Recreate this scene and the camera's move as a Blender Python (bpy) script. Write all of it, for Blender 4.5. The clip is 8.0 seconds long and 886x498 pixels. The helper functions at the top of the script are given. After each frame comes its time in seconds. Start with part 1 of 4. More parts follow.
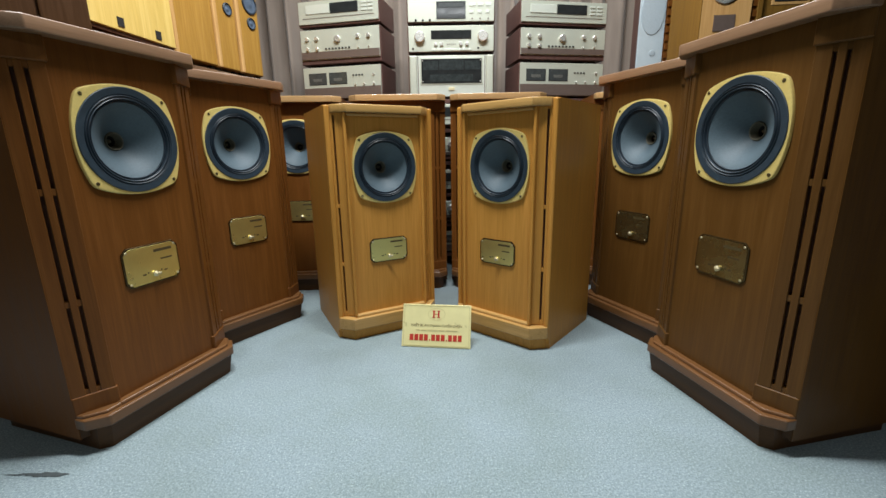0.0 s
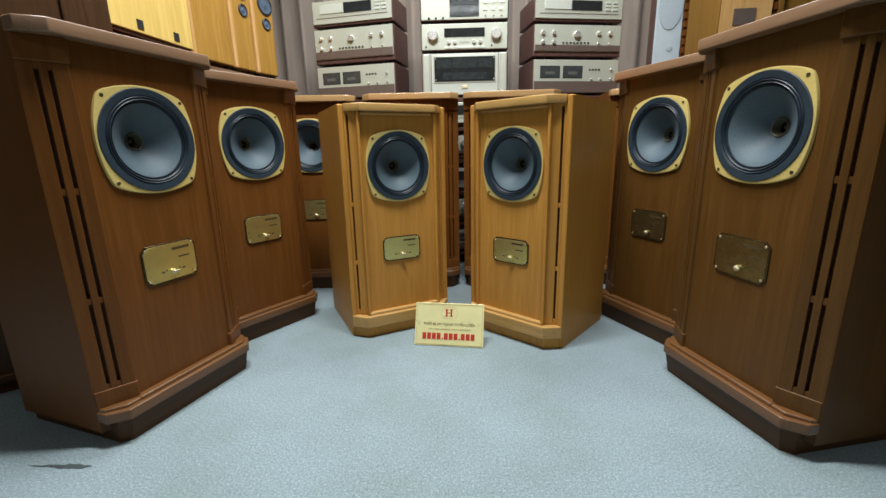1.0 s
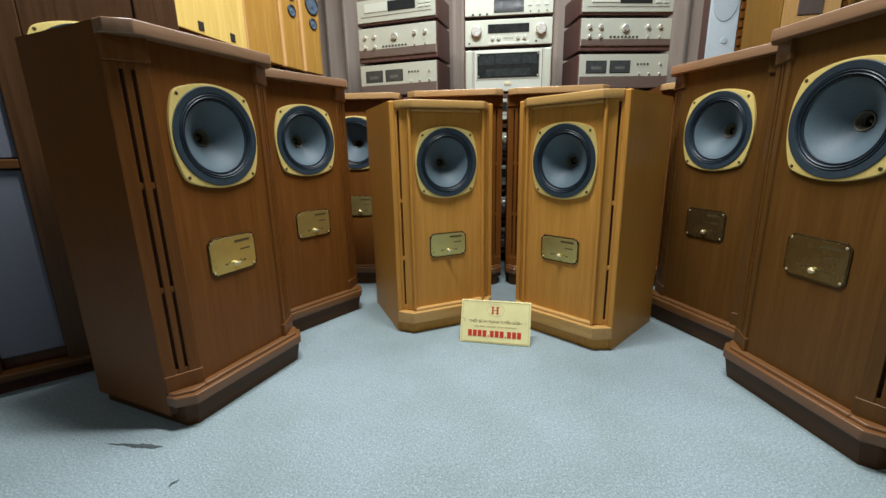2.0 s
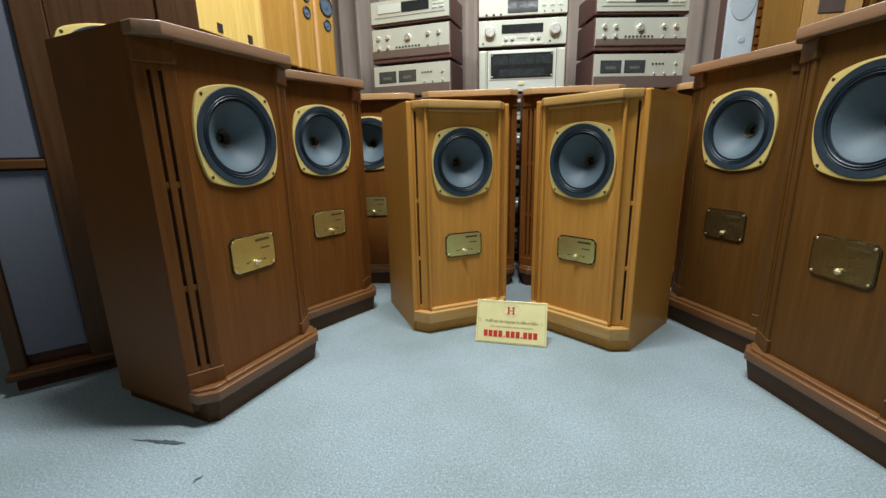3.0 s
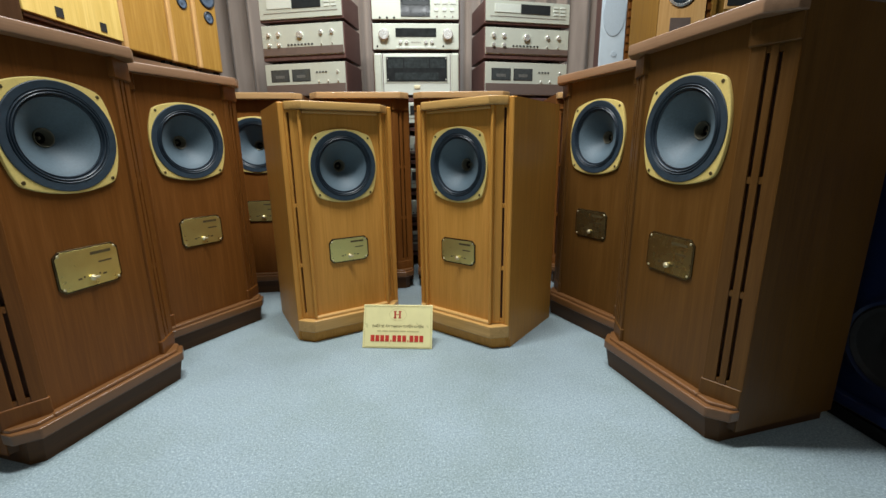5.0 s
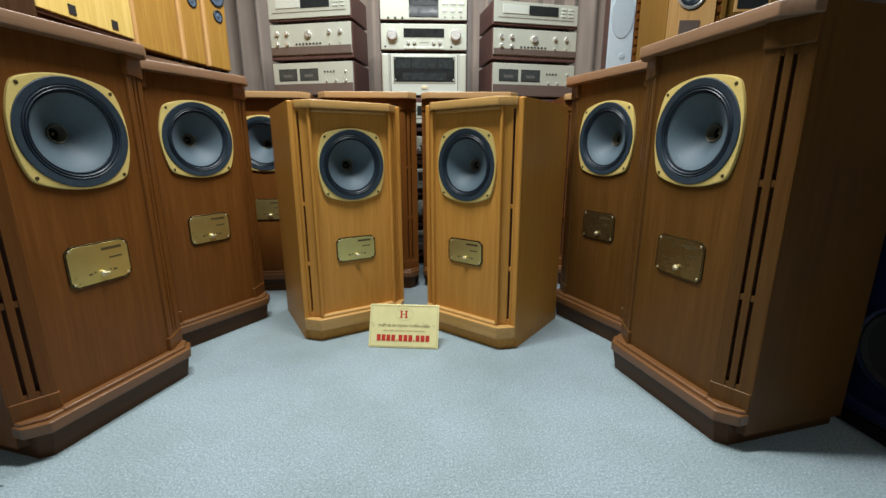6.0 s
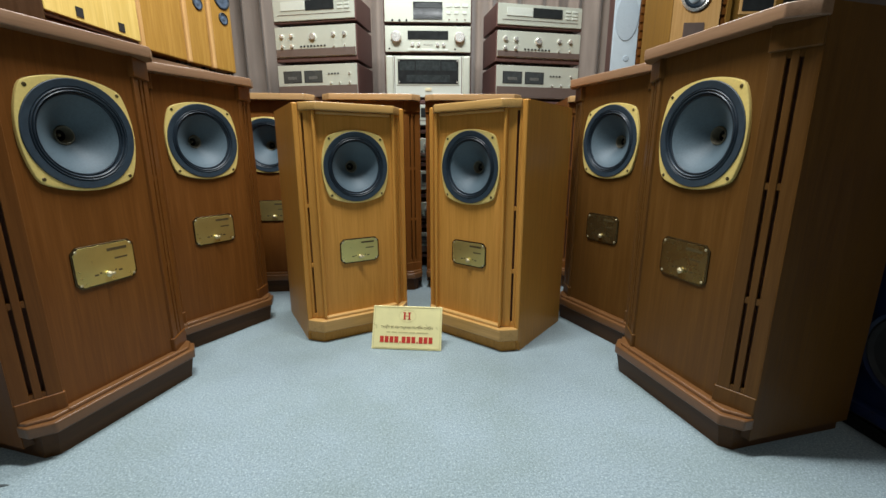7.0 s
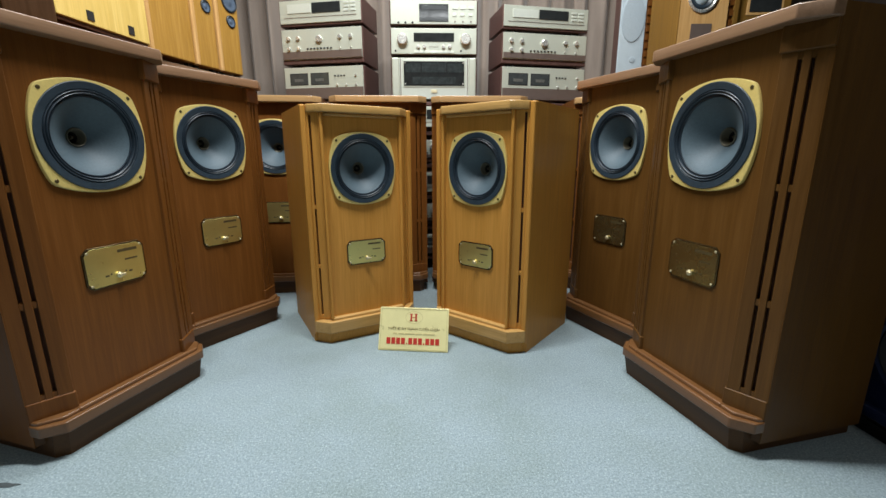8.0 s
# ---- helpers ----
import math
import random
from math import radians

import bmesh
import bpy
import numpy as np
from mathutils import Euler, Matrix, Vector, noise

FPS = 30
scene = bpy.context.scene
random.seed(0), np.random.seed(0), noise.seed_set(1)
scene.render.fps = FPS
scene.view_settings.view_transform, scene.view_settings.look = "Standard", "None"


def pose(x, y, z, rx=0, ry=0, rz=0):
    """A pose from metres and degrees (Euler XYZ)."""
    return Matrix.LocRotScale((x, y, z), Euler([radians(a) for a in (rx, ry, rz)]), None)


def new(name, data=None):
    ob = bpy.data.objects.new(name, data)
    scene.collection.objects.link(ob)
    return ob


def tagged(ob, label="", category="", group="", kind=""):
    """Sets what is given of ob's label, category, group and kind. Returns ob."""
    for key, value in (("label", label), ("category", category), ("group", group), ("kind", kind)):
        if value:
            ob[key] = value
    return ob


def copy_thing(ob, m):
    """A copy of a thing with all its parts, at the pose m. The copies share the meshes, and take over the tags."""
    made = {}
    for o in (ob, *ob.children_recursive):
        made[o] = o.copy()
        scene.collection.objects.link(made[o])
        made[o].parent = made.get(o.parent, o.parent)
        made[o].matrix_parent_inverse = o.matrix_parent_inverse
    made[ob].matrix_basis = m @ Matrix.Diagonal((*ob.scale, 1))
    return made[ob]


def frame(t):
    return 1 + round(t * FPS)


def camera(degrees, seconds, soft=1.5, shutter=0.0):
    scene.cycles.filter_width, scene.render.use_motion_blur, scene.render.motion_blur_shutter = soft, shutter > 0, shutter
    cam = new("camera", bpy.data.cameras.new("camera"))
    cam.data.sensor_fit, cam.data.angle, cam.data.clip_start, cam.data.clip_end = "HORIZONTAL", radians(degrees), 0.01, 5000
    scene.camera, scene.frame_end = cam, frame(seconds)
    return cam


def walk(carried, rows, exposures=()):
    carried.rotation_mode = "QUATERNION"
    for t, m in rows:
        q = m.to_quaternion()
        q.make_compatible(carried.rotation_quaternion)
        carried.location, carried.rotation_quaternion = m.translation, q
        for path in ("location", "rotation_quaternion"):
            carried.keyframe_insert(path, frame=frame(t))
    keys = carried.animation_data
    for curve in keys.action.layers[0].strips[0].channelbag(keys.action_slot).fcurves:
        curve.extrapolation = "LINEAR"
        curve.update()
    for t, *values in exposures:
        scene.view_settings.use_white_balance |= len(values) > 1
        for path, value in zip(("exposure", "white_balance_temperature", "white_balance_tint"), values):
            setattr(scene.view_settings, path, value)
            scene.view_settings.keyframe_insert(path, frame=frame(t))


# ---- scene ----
cam = camera(94.41, 8.0, soft=1.5)
ROWS = [
    # seconds, x, y, z, yaw, pitch, roll
    (0.0, -0.000, -0.000, 0.667, -0.00, -13.16, 0.83),
    (0.5, 0.000, 0.000, 0.666, 0.58, -13.23, 0.98),
    (1.0, -0.002, 0.002, 0.667, 1.71, -13.34, 1.11),
    (1.5, -0.039, 0.000, 0.668, 3.57, -13.45, 1.18),
    (2.0, -0.073, -0.002, 0.663, 5.58, -13.51, 1.12),
    (2.2, -0.085, -0.006, 0.662, 6.17, -13.42, 1.11),
    (2.7, -0.106, -0.008, 0.661, 7.00, -13.40, 1.12),
    (3.3, -0.096, -0.004, 0.662, 5.44, -13.36, 1.17),
    (3.5, -0.078, -0.001, 0.664, 4.41, -13.35, 1.14),
    (4.0, -0.025, 0.007, 0.665, 1.55, -13.27, 1.19),
    (4.5, 0.032, 0.010, 0.664, -1.19, -13.31, 1.09),
    (4.7, 0.052, 0.009, 0.664, -2.28, -13.32, 0.98),
    (5.1, 0.063, 0.010, 0.663, -3.10, -13.26, 0.65),
    (6.0, 0.046, 0.010, 0.661, -2.57, -13.16, 0.13),
    (6.5, 0.045, 0.010, 0.663, -2.35, -13.08, 0.02),
    (7.0, 0.044, 0.010, 0.662, -2.14, -12.93, 0.01),
    (7.5, 0.039, 0.009, 0.664, -1.90, -12.86, 0.05),
    (8.0, 0.033, 0.010, 0.662, -1.63, -12.71, 0.05),
]
walk(cam, [(t, pose(x, y, z, 90 + p, r, a)) for t, x, y, z, a, p, r in ROWS])

# ---- light ----
scene.view_settings.exposure = 0.0
world = bpy.data.worlds.new("world")
scene.world = world
world.use_nodes = True
world.node_tree.nodes["Background"].inputs[0].default_value = (0.6, 0.7, 0.8, 1)
world.node_tree.nodes["Background"].inputs[1].default_value = 0.01
CEILING = 2.75


def ceiling_lamp(x, y, sx, sy, power, colour=(0.93, 0.98, 1.0)):
    lamp = bpy.data.lights.new("unseen_tube_light", "AREA")
    lamp.shape, lamp.size, lamp.size_y = "RECTANGLE", sx, sy
    lamp.energy, lamp.color = power, colour
    ob = new("unseen_tube_light", lamp)
    ob.matrix_world = pose(x, y, CEILING - 0.06)
    return ob


ceiling_lamp(-0.16, 0.965, 1.15, 0.12, 103)
# added lamp, out of view, that brightens the hi-fi stacks
ceiling_lamp(0.1, 2.1, 1.2, 0.3, 33)
# added fill behind the camera for the sides that face it
ceiling_lamp(0.2, -1.8, 1.3, 0.14, 15)


# ---- materials ----
class Nodes:
    """Short hand for building a node material."""

    def __init__(self, name, rough=0.5, metal=0.0):
        self.mat = bpy.data.materials.new(name)
        self.mat.use_nodes = True
        self.tree = self.mat.node_tree
        self.bsdf = self.tree.nodes["Principled BSDF"]
        self.bsdf.inputs["Roughness"].default_value = rough
        self.bsdf.inputs["Metallic"].default_value = metal

    def add(self, kind, **values):
        node = self.tree.nodes.new(kind)
        for key, value in values.items():
            if key == "operation":
                node.operation = value
            elif key == "data_type":
                node.data_type = value
            elif key == "blend":
                node.data_type, node.blend_type = "RGBA", value
            else:
                node.inputs[key.replace("_", " ")].default_value = value
        return node

    def link(self, a, out, b, inp):
        self.tree.links.new(a.outputs[out], b.inputs[inp])

    def coords(self, scale, rot=(0, 0, 0)):
        tc, mp = self.add("ShaderNodeTexCoord"), self.add("ShaderNodeMapping")
        mp.inputs["Scale"].default_value = scale
        mp.inputs["Rotation"].default_value = rot
        self.link(tc, "Object", mp, "Vector")
        return mp

    def ramp(self, stops):
        node = self.tree.nodes.new("ShaderNodeValToRGB")
        el = node.color_ramp.elements
        while len(el) < len(stops):
            el.new(0.5)
        for e, (pos, col) in zip(el, stops):
            e.position, e.color = pos, (*col, 1)
        return node

    def bump(self, source, out, strength, distance):
        b = self.add("ShaderNodeBump", Strength=strength, Distance=distance)
        self.link(source, out, b, "Height")
        self.link(b, "Normal", self.bsdf, "Normal")


def wood(name, dark, mid, light, rough=0.42, stretch=0.05, scale=1.0, coat=0.08, along="z", coat_rough=0.3):
    """Veneer with its grain along one axis of the thing."""
    n = Nodes(name, rough)
    def lie(across, length):
        return (length, across, across) if along == "x" else (across, across, length)

    mp = n.coords(lie(34 * scale, 34 * scale * stretch))
    wave = n.add("ShaderNodeTexNoise", Scale=2.2, Detail=7.0, Roughness=0.62, Distortion=0.6)
    n.link(mp, "Vector", wave, "Vector")
    fine_mp = n.coords(lie(420 * scale, 9 * scale))
    fine = n.add("ShaderNodeTexNoise", Scale=1.0, Detail=3.0, Roughness=0.6)
    n.link(fine_mp, "Vector", fine, "Vector")
    broad_mp = n.coords(lie(3.0, 0.8))
    broad = n.add("ShaderNodeTexNoise", Scale=1.5, Detail=3.0)
    n.link(broad_mp, "Vector", broad, "Vector")
    ramp = n.ramp([(0.28, dark), (0.5, mid), (0.75, light)])
    n.link(wave, "Fac", ramp, "Fac")
    mix = n.add("ShaderNodeMix", blend="MULTIPLY")
    mix.inputs["Factor"].default_value = 0.26
    pores = n.ramp([(0.3, (0.55, 0.5, 0.45)), (0.62, (1.1, 1.1, 1.1))])
    n.link(fine, "Fac", pores, "Fac")
    n.link(ramp, "Color", mix, 6)
    n.link(pores, "Color", mix, 7)
    mix2 = n.add("ShaderNodeMix", blend="MULTIPLY")
    mix2.inputs["Factor"].default_value = 0.42
    patches = n.ramp([(0.3, (0.8, 0.76, 0.72)), (0.7, (1.15, 1.15, 1.15))])
    n.link(broad, "Fac", patches, "Fac")
    n.link(mix, 2, mix2, 6)
    n.link(patches, "Color", mix2, 7)
    n.link(mix2, 2, n.bsdf, "Base Color")
    rr = n.ramp([(0.3, (rough - 0.07,) * 3), (0.7, (rough + 0.1,) * 3)])
    n.link(wave, "Fac", rr, "Fac")
    n.link(rr, "Color", n.bsdf, "Roughness")
    n.bsdf.inputs["Specular IOR Level"].default_value = 0.17
    n.bsdf.inputs["Coat Weight"].default_value = coat
    n.bsdf.inputs["Coat Roughness"].default_value = coat_rough
    n.bump(fine, "Fac", 0.25, 0.0006)
    return n.mat


def plain(name, colour, rough=0.5, metal=0.0, vary=0.12, scale=60.0, bump=0.0, coat=0.0):
    """A plain finish with faint mottling and smudged gloss."""
    n = Nodes(name, rough, metal)
    mp = n.coords((scale, scale, scale))
    noise_node = n.add("ShaderNodeTexNoise", Scale=1.0, Detail=5.0, Roughness=0.6)
    n.link(mp, "Vector", noise_node, "Vector")
    lo = tuple(c * (1 - vary) for c in colour)
    hi = tuple(min(1, c * (1 + vary)) for c in colour)
    ramp = n.ramp([(0.3, lo), (0.7, hi)])
    n.link(noise_node, "Fac", ramp, "Fac")
    n.link(ramp, "Color", n.bsdf, "Base Color")
    rr = n.ramp([(0.25, (max(0.02, rough - 0.06),) * 3), (0.75, (min(1, rough + 0.08),) * 3)])
    n.link(noise_node, "Fac", rr, "Fac")
    n.link(rr, "Color", n.bsdf, "Roughness")
    n.bsdf.inputs["Coat Weight"].default_value = coat
    if bump:
        n.bump(noise_node, "Fac", bump, 0.001)
    return n.mat


def carpet_material():
    n = Nodes("blue_grey_carpet", 0.95)
    mp = n.coords((1, 1, 1))
    pile = n.add("ShaderNodeTexNoise", Scale=320.0, Detail=4.0, Roughness=0.7)
    clump = n.add("ShaderNodeTexNoise", Scale=180.0, Detail=5.0, Roughness=0.7)
    stain = n.add("ShaderNodeTexNoise", Scale=3.2, Detail=5.0, Roughness=0.6)
    flecks = n.add("ShaderNodeTexNoise", Scale=250.0, Detail=2.0, Roughness=0.8)
    for node in (pile, clump, stain, flecks):
        n.link(mp, "Vector", node, "Vector")
    base = n.ramp([(0.36, (0.13, 0.172, 0.192)), (0.5, (0.233, 0.290, 0.312)), (0.64, (0.36, 0.425, 0.445))])
    mixf = n.add("ShaderNodeMix")
    mixf.data_type = "FLOAT"
    mixf.inputs[0].default_value = 0.5
    n.link(pile, "Fac", mixf, 2)
    n.link(clump, "Fac", mixf, 3)
    n.link(mixf, 0, base, "Fac")
    # broad random patches, slightly darker and more olive
    olive_tint = n.ramp([(0.34, (0.89, 0.90, 0.85)), (0.60, (1.04, 1.04, 1.05))])
    n.link(stain, "Fac", olive_tint, "Fac")
    mix = n.add("ShaderNodeMix", blend="MULTIPLY")
    mix.inputs["Factor"].default_value = 1.0
    n.link(base, "Color", mix, 6)
    n.link(olive_tint, "Color", mix, 7)
    spots = n.ramp([(0.30, (0.50, 0.52, 0.52)), (0.40, (0.96, 0.97, 0.97)), (0.58, (1.0, 1.0, 1.0)), (0.67, (1.7, 1.68, 1.62))])
    n.link(flecks, "Fac", spots, "Fac")
    mix2 = n.add("ShaderNodeMix", blend="MULTIPLY")
    mix2.inputs["Factor"].default_value = 0.8
    n.link(mix, 2, mix2, 6)
    n.link(spots, "Color", mix2, 7)
    n.link(mix2, 2, n.bsdf, "Base Color")
    n.bsdf.inputs["Sheen Weight"].default_value = 0.25
    n.bsdf.inputs["Specular IOR Level"].default_value = 0.15
    n.bump(mixf, 0, 0.4, 0.003)
    return n.mat


def curtain_material():
    n = Nodes("mauve_curtain_cloth", 0.75)
    mp = n.coords((900, 900, 250))
    weave = n.add("ShaderNodeTexNoise", Scale=1.0, Detail=2.0)
    n.link(mp, "Vector", weave, "Vector")
    mp2 = n.coords((5, 5, 0.7))
    fade = n.add("ShaderNodeTexNoise", Scale=2.0, Detail=4.0)
    n.link(mp2, "Vector", fade, "Vector")
    ramp = n.ramp([(0.3, (0.195, 0.150, 0.118)), (0.7, (0.300, 0.236, 0.190))])
    n.link(fade, "Fac", ramp, "Fac")
    n.link(ramp, "Color", n.bsdf, "Base Color")
    n.bsdf.inputs["Sheen Weight"].default_value = 0.4
    n.bump(weave, "Fac", 0.35, 0.001)
    return n.mat


TEAK_DARK = wood("brown_teak_veneer", (0.1197, 0.0409, 0.0074), (0.1455, 0.0514, 0.0094), (0.1771, 0.0646, 0.0126))
TEAK_EDGE = wood("brown_teak_moulding", (0.1829, 0.0988, 0.0513), (0.2205, 0.1224, 0.0661), (0.2581, 0.1482, 0.0831), rough=0.42, coat=0.9, along="x", coat_rough=0.36)
TEAK_LIP = wood("polished_teak_lip", (0.1236, 0.0522, 0.0162), (0.151, 0.0657, 0.0217), (0.183, 0.081, 0.0279), rough=0.40, coat=0.8, along="x", coat_rough=0.30)
# brighter moulding colour that holds the overhead light on the back row
TEAK_LIT = wood("lit_teak_moulding", (0.36, 0.215, 0.092), (0.43, 0.260, 0.115), (0.50, 0.305, 0.140), rough=0.3, coat=0.8, along="x", coat_rough=0.15)
# plinth teak with the shade under the lip in its colour; also dark trim
TEAK_DEEP_SHADED = wood("deep_brown_shaded_veneer", (0.054, 0.0207, 0.0045), (0.0702, 0.0279, 0.006), (0.0864, 0.036, 0.0083), rough=0.4, along="x")
# more olive teak, with the right arm's lower light put into its tone
TEAK_OLIVE_DIM = wood("dim_olive_brown_teak_veneer", (0.0895, 0.0375, 0.0069), (0.1088, 0.0467, 0.0094), (0.1319, 0.0585, 0.0123))
HONEY = wood("honey_oak_veneer", (0.4514, 0.2086, 0.0369), (0.5227, 0.2461, 0.0481), (0.594, 0.285, 0.0609))
HONEY_EDGE = wood("honey_oak_moulding", (0.4403, 0.2536, 0.0778), (0.5137, 0.2985, 0.0972), (0.5871, 0.3444, 0.1193), rough=0.3, coat=0.5, along="x")
PALE_WOOD = wood("pale_yellow_veneer", (0.52, 0.36, 0.09), (0.62, 0.44, 0.125), (0.70, 0.52, 0.17), scale=0.7)
TAN_WOOD = wood("tan_tower_veneer", (0.30, 0.155, 0.028), (0.38, 0.205, 0.040), (0.46, 0.26, 0.06), scale=0.8)
LIGHT_TAN = wood("light_tan_veneer", (0.46, 0.25, 0.09), (0.55, 0.32, 0.12), (0.62, 0.38, 0.16), scale=0.8)
CASE_WOOD = wood("dark_walnut_case", (0.07, 0.036, 0.031), (0.105, 0.056, 0.048), (0.14, 0.078, 0.068), rough=0.35, stretch=1.0)
BROWN_BLACK = wood("brown_black_veneer", (0.040, 0.017, 0.0055), (0.055, 0.024, 0.008), (0.072, 0.032, 0.011))
RED_BROWN = wood("dark_red_brown_cabinet", (0.045, 0.016, 0.008), (0.075, 0.028, 0.013), (0.10, 0.04, 0.02))
BASKET = plain("yellow_gold_paint", (0.74, 0.57, 0.19), 0.34, 0.2, 0.06, 200, coat=0.3)
BOLT = plain("dark_brass_bolt", (0.12, 0.09, 0.04), 0.4, 0.8)
GASKET = plain("blue_grey_rubber", (0.0145, 0.0285, 0.042), 0.5, 0, 0.2, 90)
SURROUND = plain("blue_black_rubber", (0.012, 0.021, 0.031), 0.4, 0, 0.2, 90)
CONE = plain("grey_paper_cone", (0.070, 0.103, 0.124), 0.6, 0, 0.16, 220, bump=0.25)
THROAT = plain("bronze_horn_rim", (0.15, 0.135, 0.095), 0.5, 0.4)
BRASS = plain("brushed_brass", (0.73, 0.62, 0.23), 0.30, 0.90, 0.05, 25)
# brass with the reflection of a dark room put into its colour
BRASS_DARK_REFLECTION = plain("dark_reflecting_brass", (0.21, 0.17, 0.078), 0.26, 0.9, 0.08, 25)
BRASS_EDGE = plain("dark_plate_edge", (0.10, 0.075, 0.034), 0.22, 0.9)
ENGRAVED = plain("engraved_dark_line", (0.085, 0.06, 0.022), 0.5, 0.3)
KNOB_GOLD = plain("polished_gold", (0.72, 0.64, 0.42), 0.5, 1.0, 0.04)
BLACK = plain("black_slot", (0.008, 0.006, 0.005), 0.8)
SLOT_BROWN = plain("dark_brown_slot", (0.10, 0.036, 0.018), 0.8)
CHAMPAGNE = plain("champagne_aluminium", (0.52, 0.54, 0.45), 0.38, 0.3, 0.04, 140)
CHAMPAGNE_LIGHT = plain("pale_champagne_aluminium", (0.62, 0.65, 0.57), 0.34, 0.25, 0.04, 140)
BROWN_PANEL = plain("brown_metal_panel", (0.17, 0.125, 0.105), 0.4, 0.4, 0.06)
DISPLAY = plain("dark_display_glass", (0.02, 0.022, 0.022), 0.08, 0, 0.2, 30)
METER = plain("dark_meter_face", (0.045, 0.05, 0.05), 0.18, 0, 0.2, 60)
SCALE_GREY = plain("grey_meter_scale", (0.10, 0.10, 0.09), 0.3, 0, 0.3, 60)
METER_DIM = plain("dim_meter_scale", (0.030, 0.036, 0.036), 0.12, 0, 0.3, 60)
SILVER = plain("satin_silver_knob", (0.78, 0.76, 0.70), 0.25, 0.7, 0.05)
RUBBER = plain("black_rubber", (0.015, 0.014, 0.013), 0.6)
GRILLE = plain("blue_grey_grille_cloth", (0.095, 0.10, 0.125), 0.9, 0, 0.2, 700, bump=0.5)
PALE_BLUE = plain("pale_blue_grey_paint", (0.40, 0.47, 0.51), 0.5, 0, 0.07, 12)
PALE_BLUE_DARK = plain("pale_blue_grey_mesh", (0.33, 0.39, 0.43), 0.6, 0, 0.08, 300, bump=0.3)
NAVY = plain("navy_blue_paint", (0.003, 0.009, 0.040), 0.4, 0, 0.2, 30)
STEEL_BLUE = plain("steel_blue_cone", (0.09, 0.125, 0.18), 0.35, 0.2)
# walls are out of view; this dark brown keeps bounced light low
WALL = plain("dark_brown_unseen_wall", (0.060, 0.042, 0.032), 0.8, 0, 0.06, 4)
CEILING_PAINT = plain("white_ceiling_paint", (0.74, 0.74, 0.72), 0.85, 0, 0.04, 3)
CARPET = carpet_material()
CURTAIN = curtain_material()
SIGN_FACE = plain("pale_gold_sign", (0.80, 0.72, 0.36), 0.3, 0.15, 0.05, 20, coat=0.3)
SIGN_RED = plain("red_print", (0.45, 0.025, 0.012), 0.5)
SIGN_BROWN = plain("brown_print", (0.14, 0.09, 0.03), 0.5)
SIGN_PALE = plain("pale_brown_print", (0.50, 0.42, 0.20), 0.5)
STAIN = plain("dark_carpet_scuff", (0.055, 0.066, 0.068), 0.95, 0, 0.3, 120)


# ---- building helpers ----
def mesh_of(name, bm, material):
    bmesh.ops.recalc_face_normals(bm, faces=bm.faces)
    data = bpy.data.meshes.new(name)
    bm.to_mesh(data)
    bm.free()
    data.materials.append(material)
    return data


def smooth(data, angle=35):
    data.shade_smooth()
    data.set_sharp_from_angle(angle=radians(angle))


def crisp(ob):
    """Keep broad faces flat beside their rounded edges."""
    mod = ob.modifiers.new("flat_faces", "WEIGHTED_NORMAL")
    mod.mode, mod.weight, mod.keep_sharp = "FACE_AREA", 100, True


def part(name, bm, material, parent, label="", m=None, soft=True):
    data = mesh_of(name, bm, material)
    if soft:
        smooth(data)
    ob = new(name, data)
    if soft:
        crisp(ob)
    ob.parent = parent
    if m is not None:
        ob.matrix_basis = m
    return tagged(ob, label=label)


def thing(name, m, label, category, group="", kind=""):
    ob = new(name)
    ob.empty_display_size = 0.05
    ob.matrix_basis = m
    return tagged(ob, label, category, group, kind)


def box(x0, x1, y0, y1, z0, z1, bevel=0.0, bm=None):
    bm = bm or bmesh.new()
    made = bmesh.ops.create_cube(bm, size=1)["verts"]
    for v in made:
        v.co = Vector(((x0 + x1) / 2 + v.co.x * (x1 - x0), (y0 + y1) / 2 + v.co.y * (y1 - y0), (z0 + z1) / 2 + v.co.z * (z1 - z0)))
    if bevel:
        edges = list({e for v in made for e in v.link_edges})
        bmesh.ops.bevel(bm, geom=edges, offset=bevel, segments=3, affect="EDGES", profile=0.5)
    return bm


def prism(points, z0, z1, bevel=0.0, bm=None, rounds=3):
    """An upright prism over a plan outline."""
    bm = bm or bmesh.new()
    low = [bm.verts.new((x, y, z0)) for x, y in points]
    high = [bm.verts.new((x, y, z1)) for x, y in points]
    faces = [bm.faces.new(low[::-1]), bm.faces.new(high)]
    k = len(points)
    for i in range(k):
        faces.append(bm.faces.new((low[i], low[(i + 1) % k], high[(i + 1) % k], high[i])))
    if bevel:
        bmesh.ops.recalc_face_normals(bm, faces=faces)
        edges = [e for e in bm.edges if e.verts[0] in low + high and (abs(e.verts[0].co.z - e.verts[1].co.z) < 1e-6 or e.calc_face_angle(0) > 0.5)]
        bmesh.ops.bevel(bm, geom=edges, offset=bevel, segments=rounds, affect="EDGES", profile=0.5)
    return bm


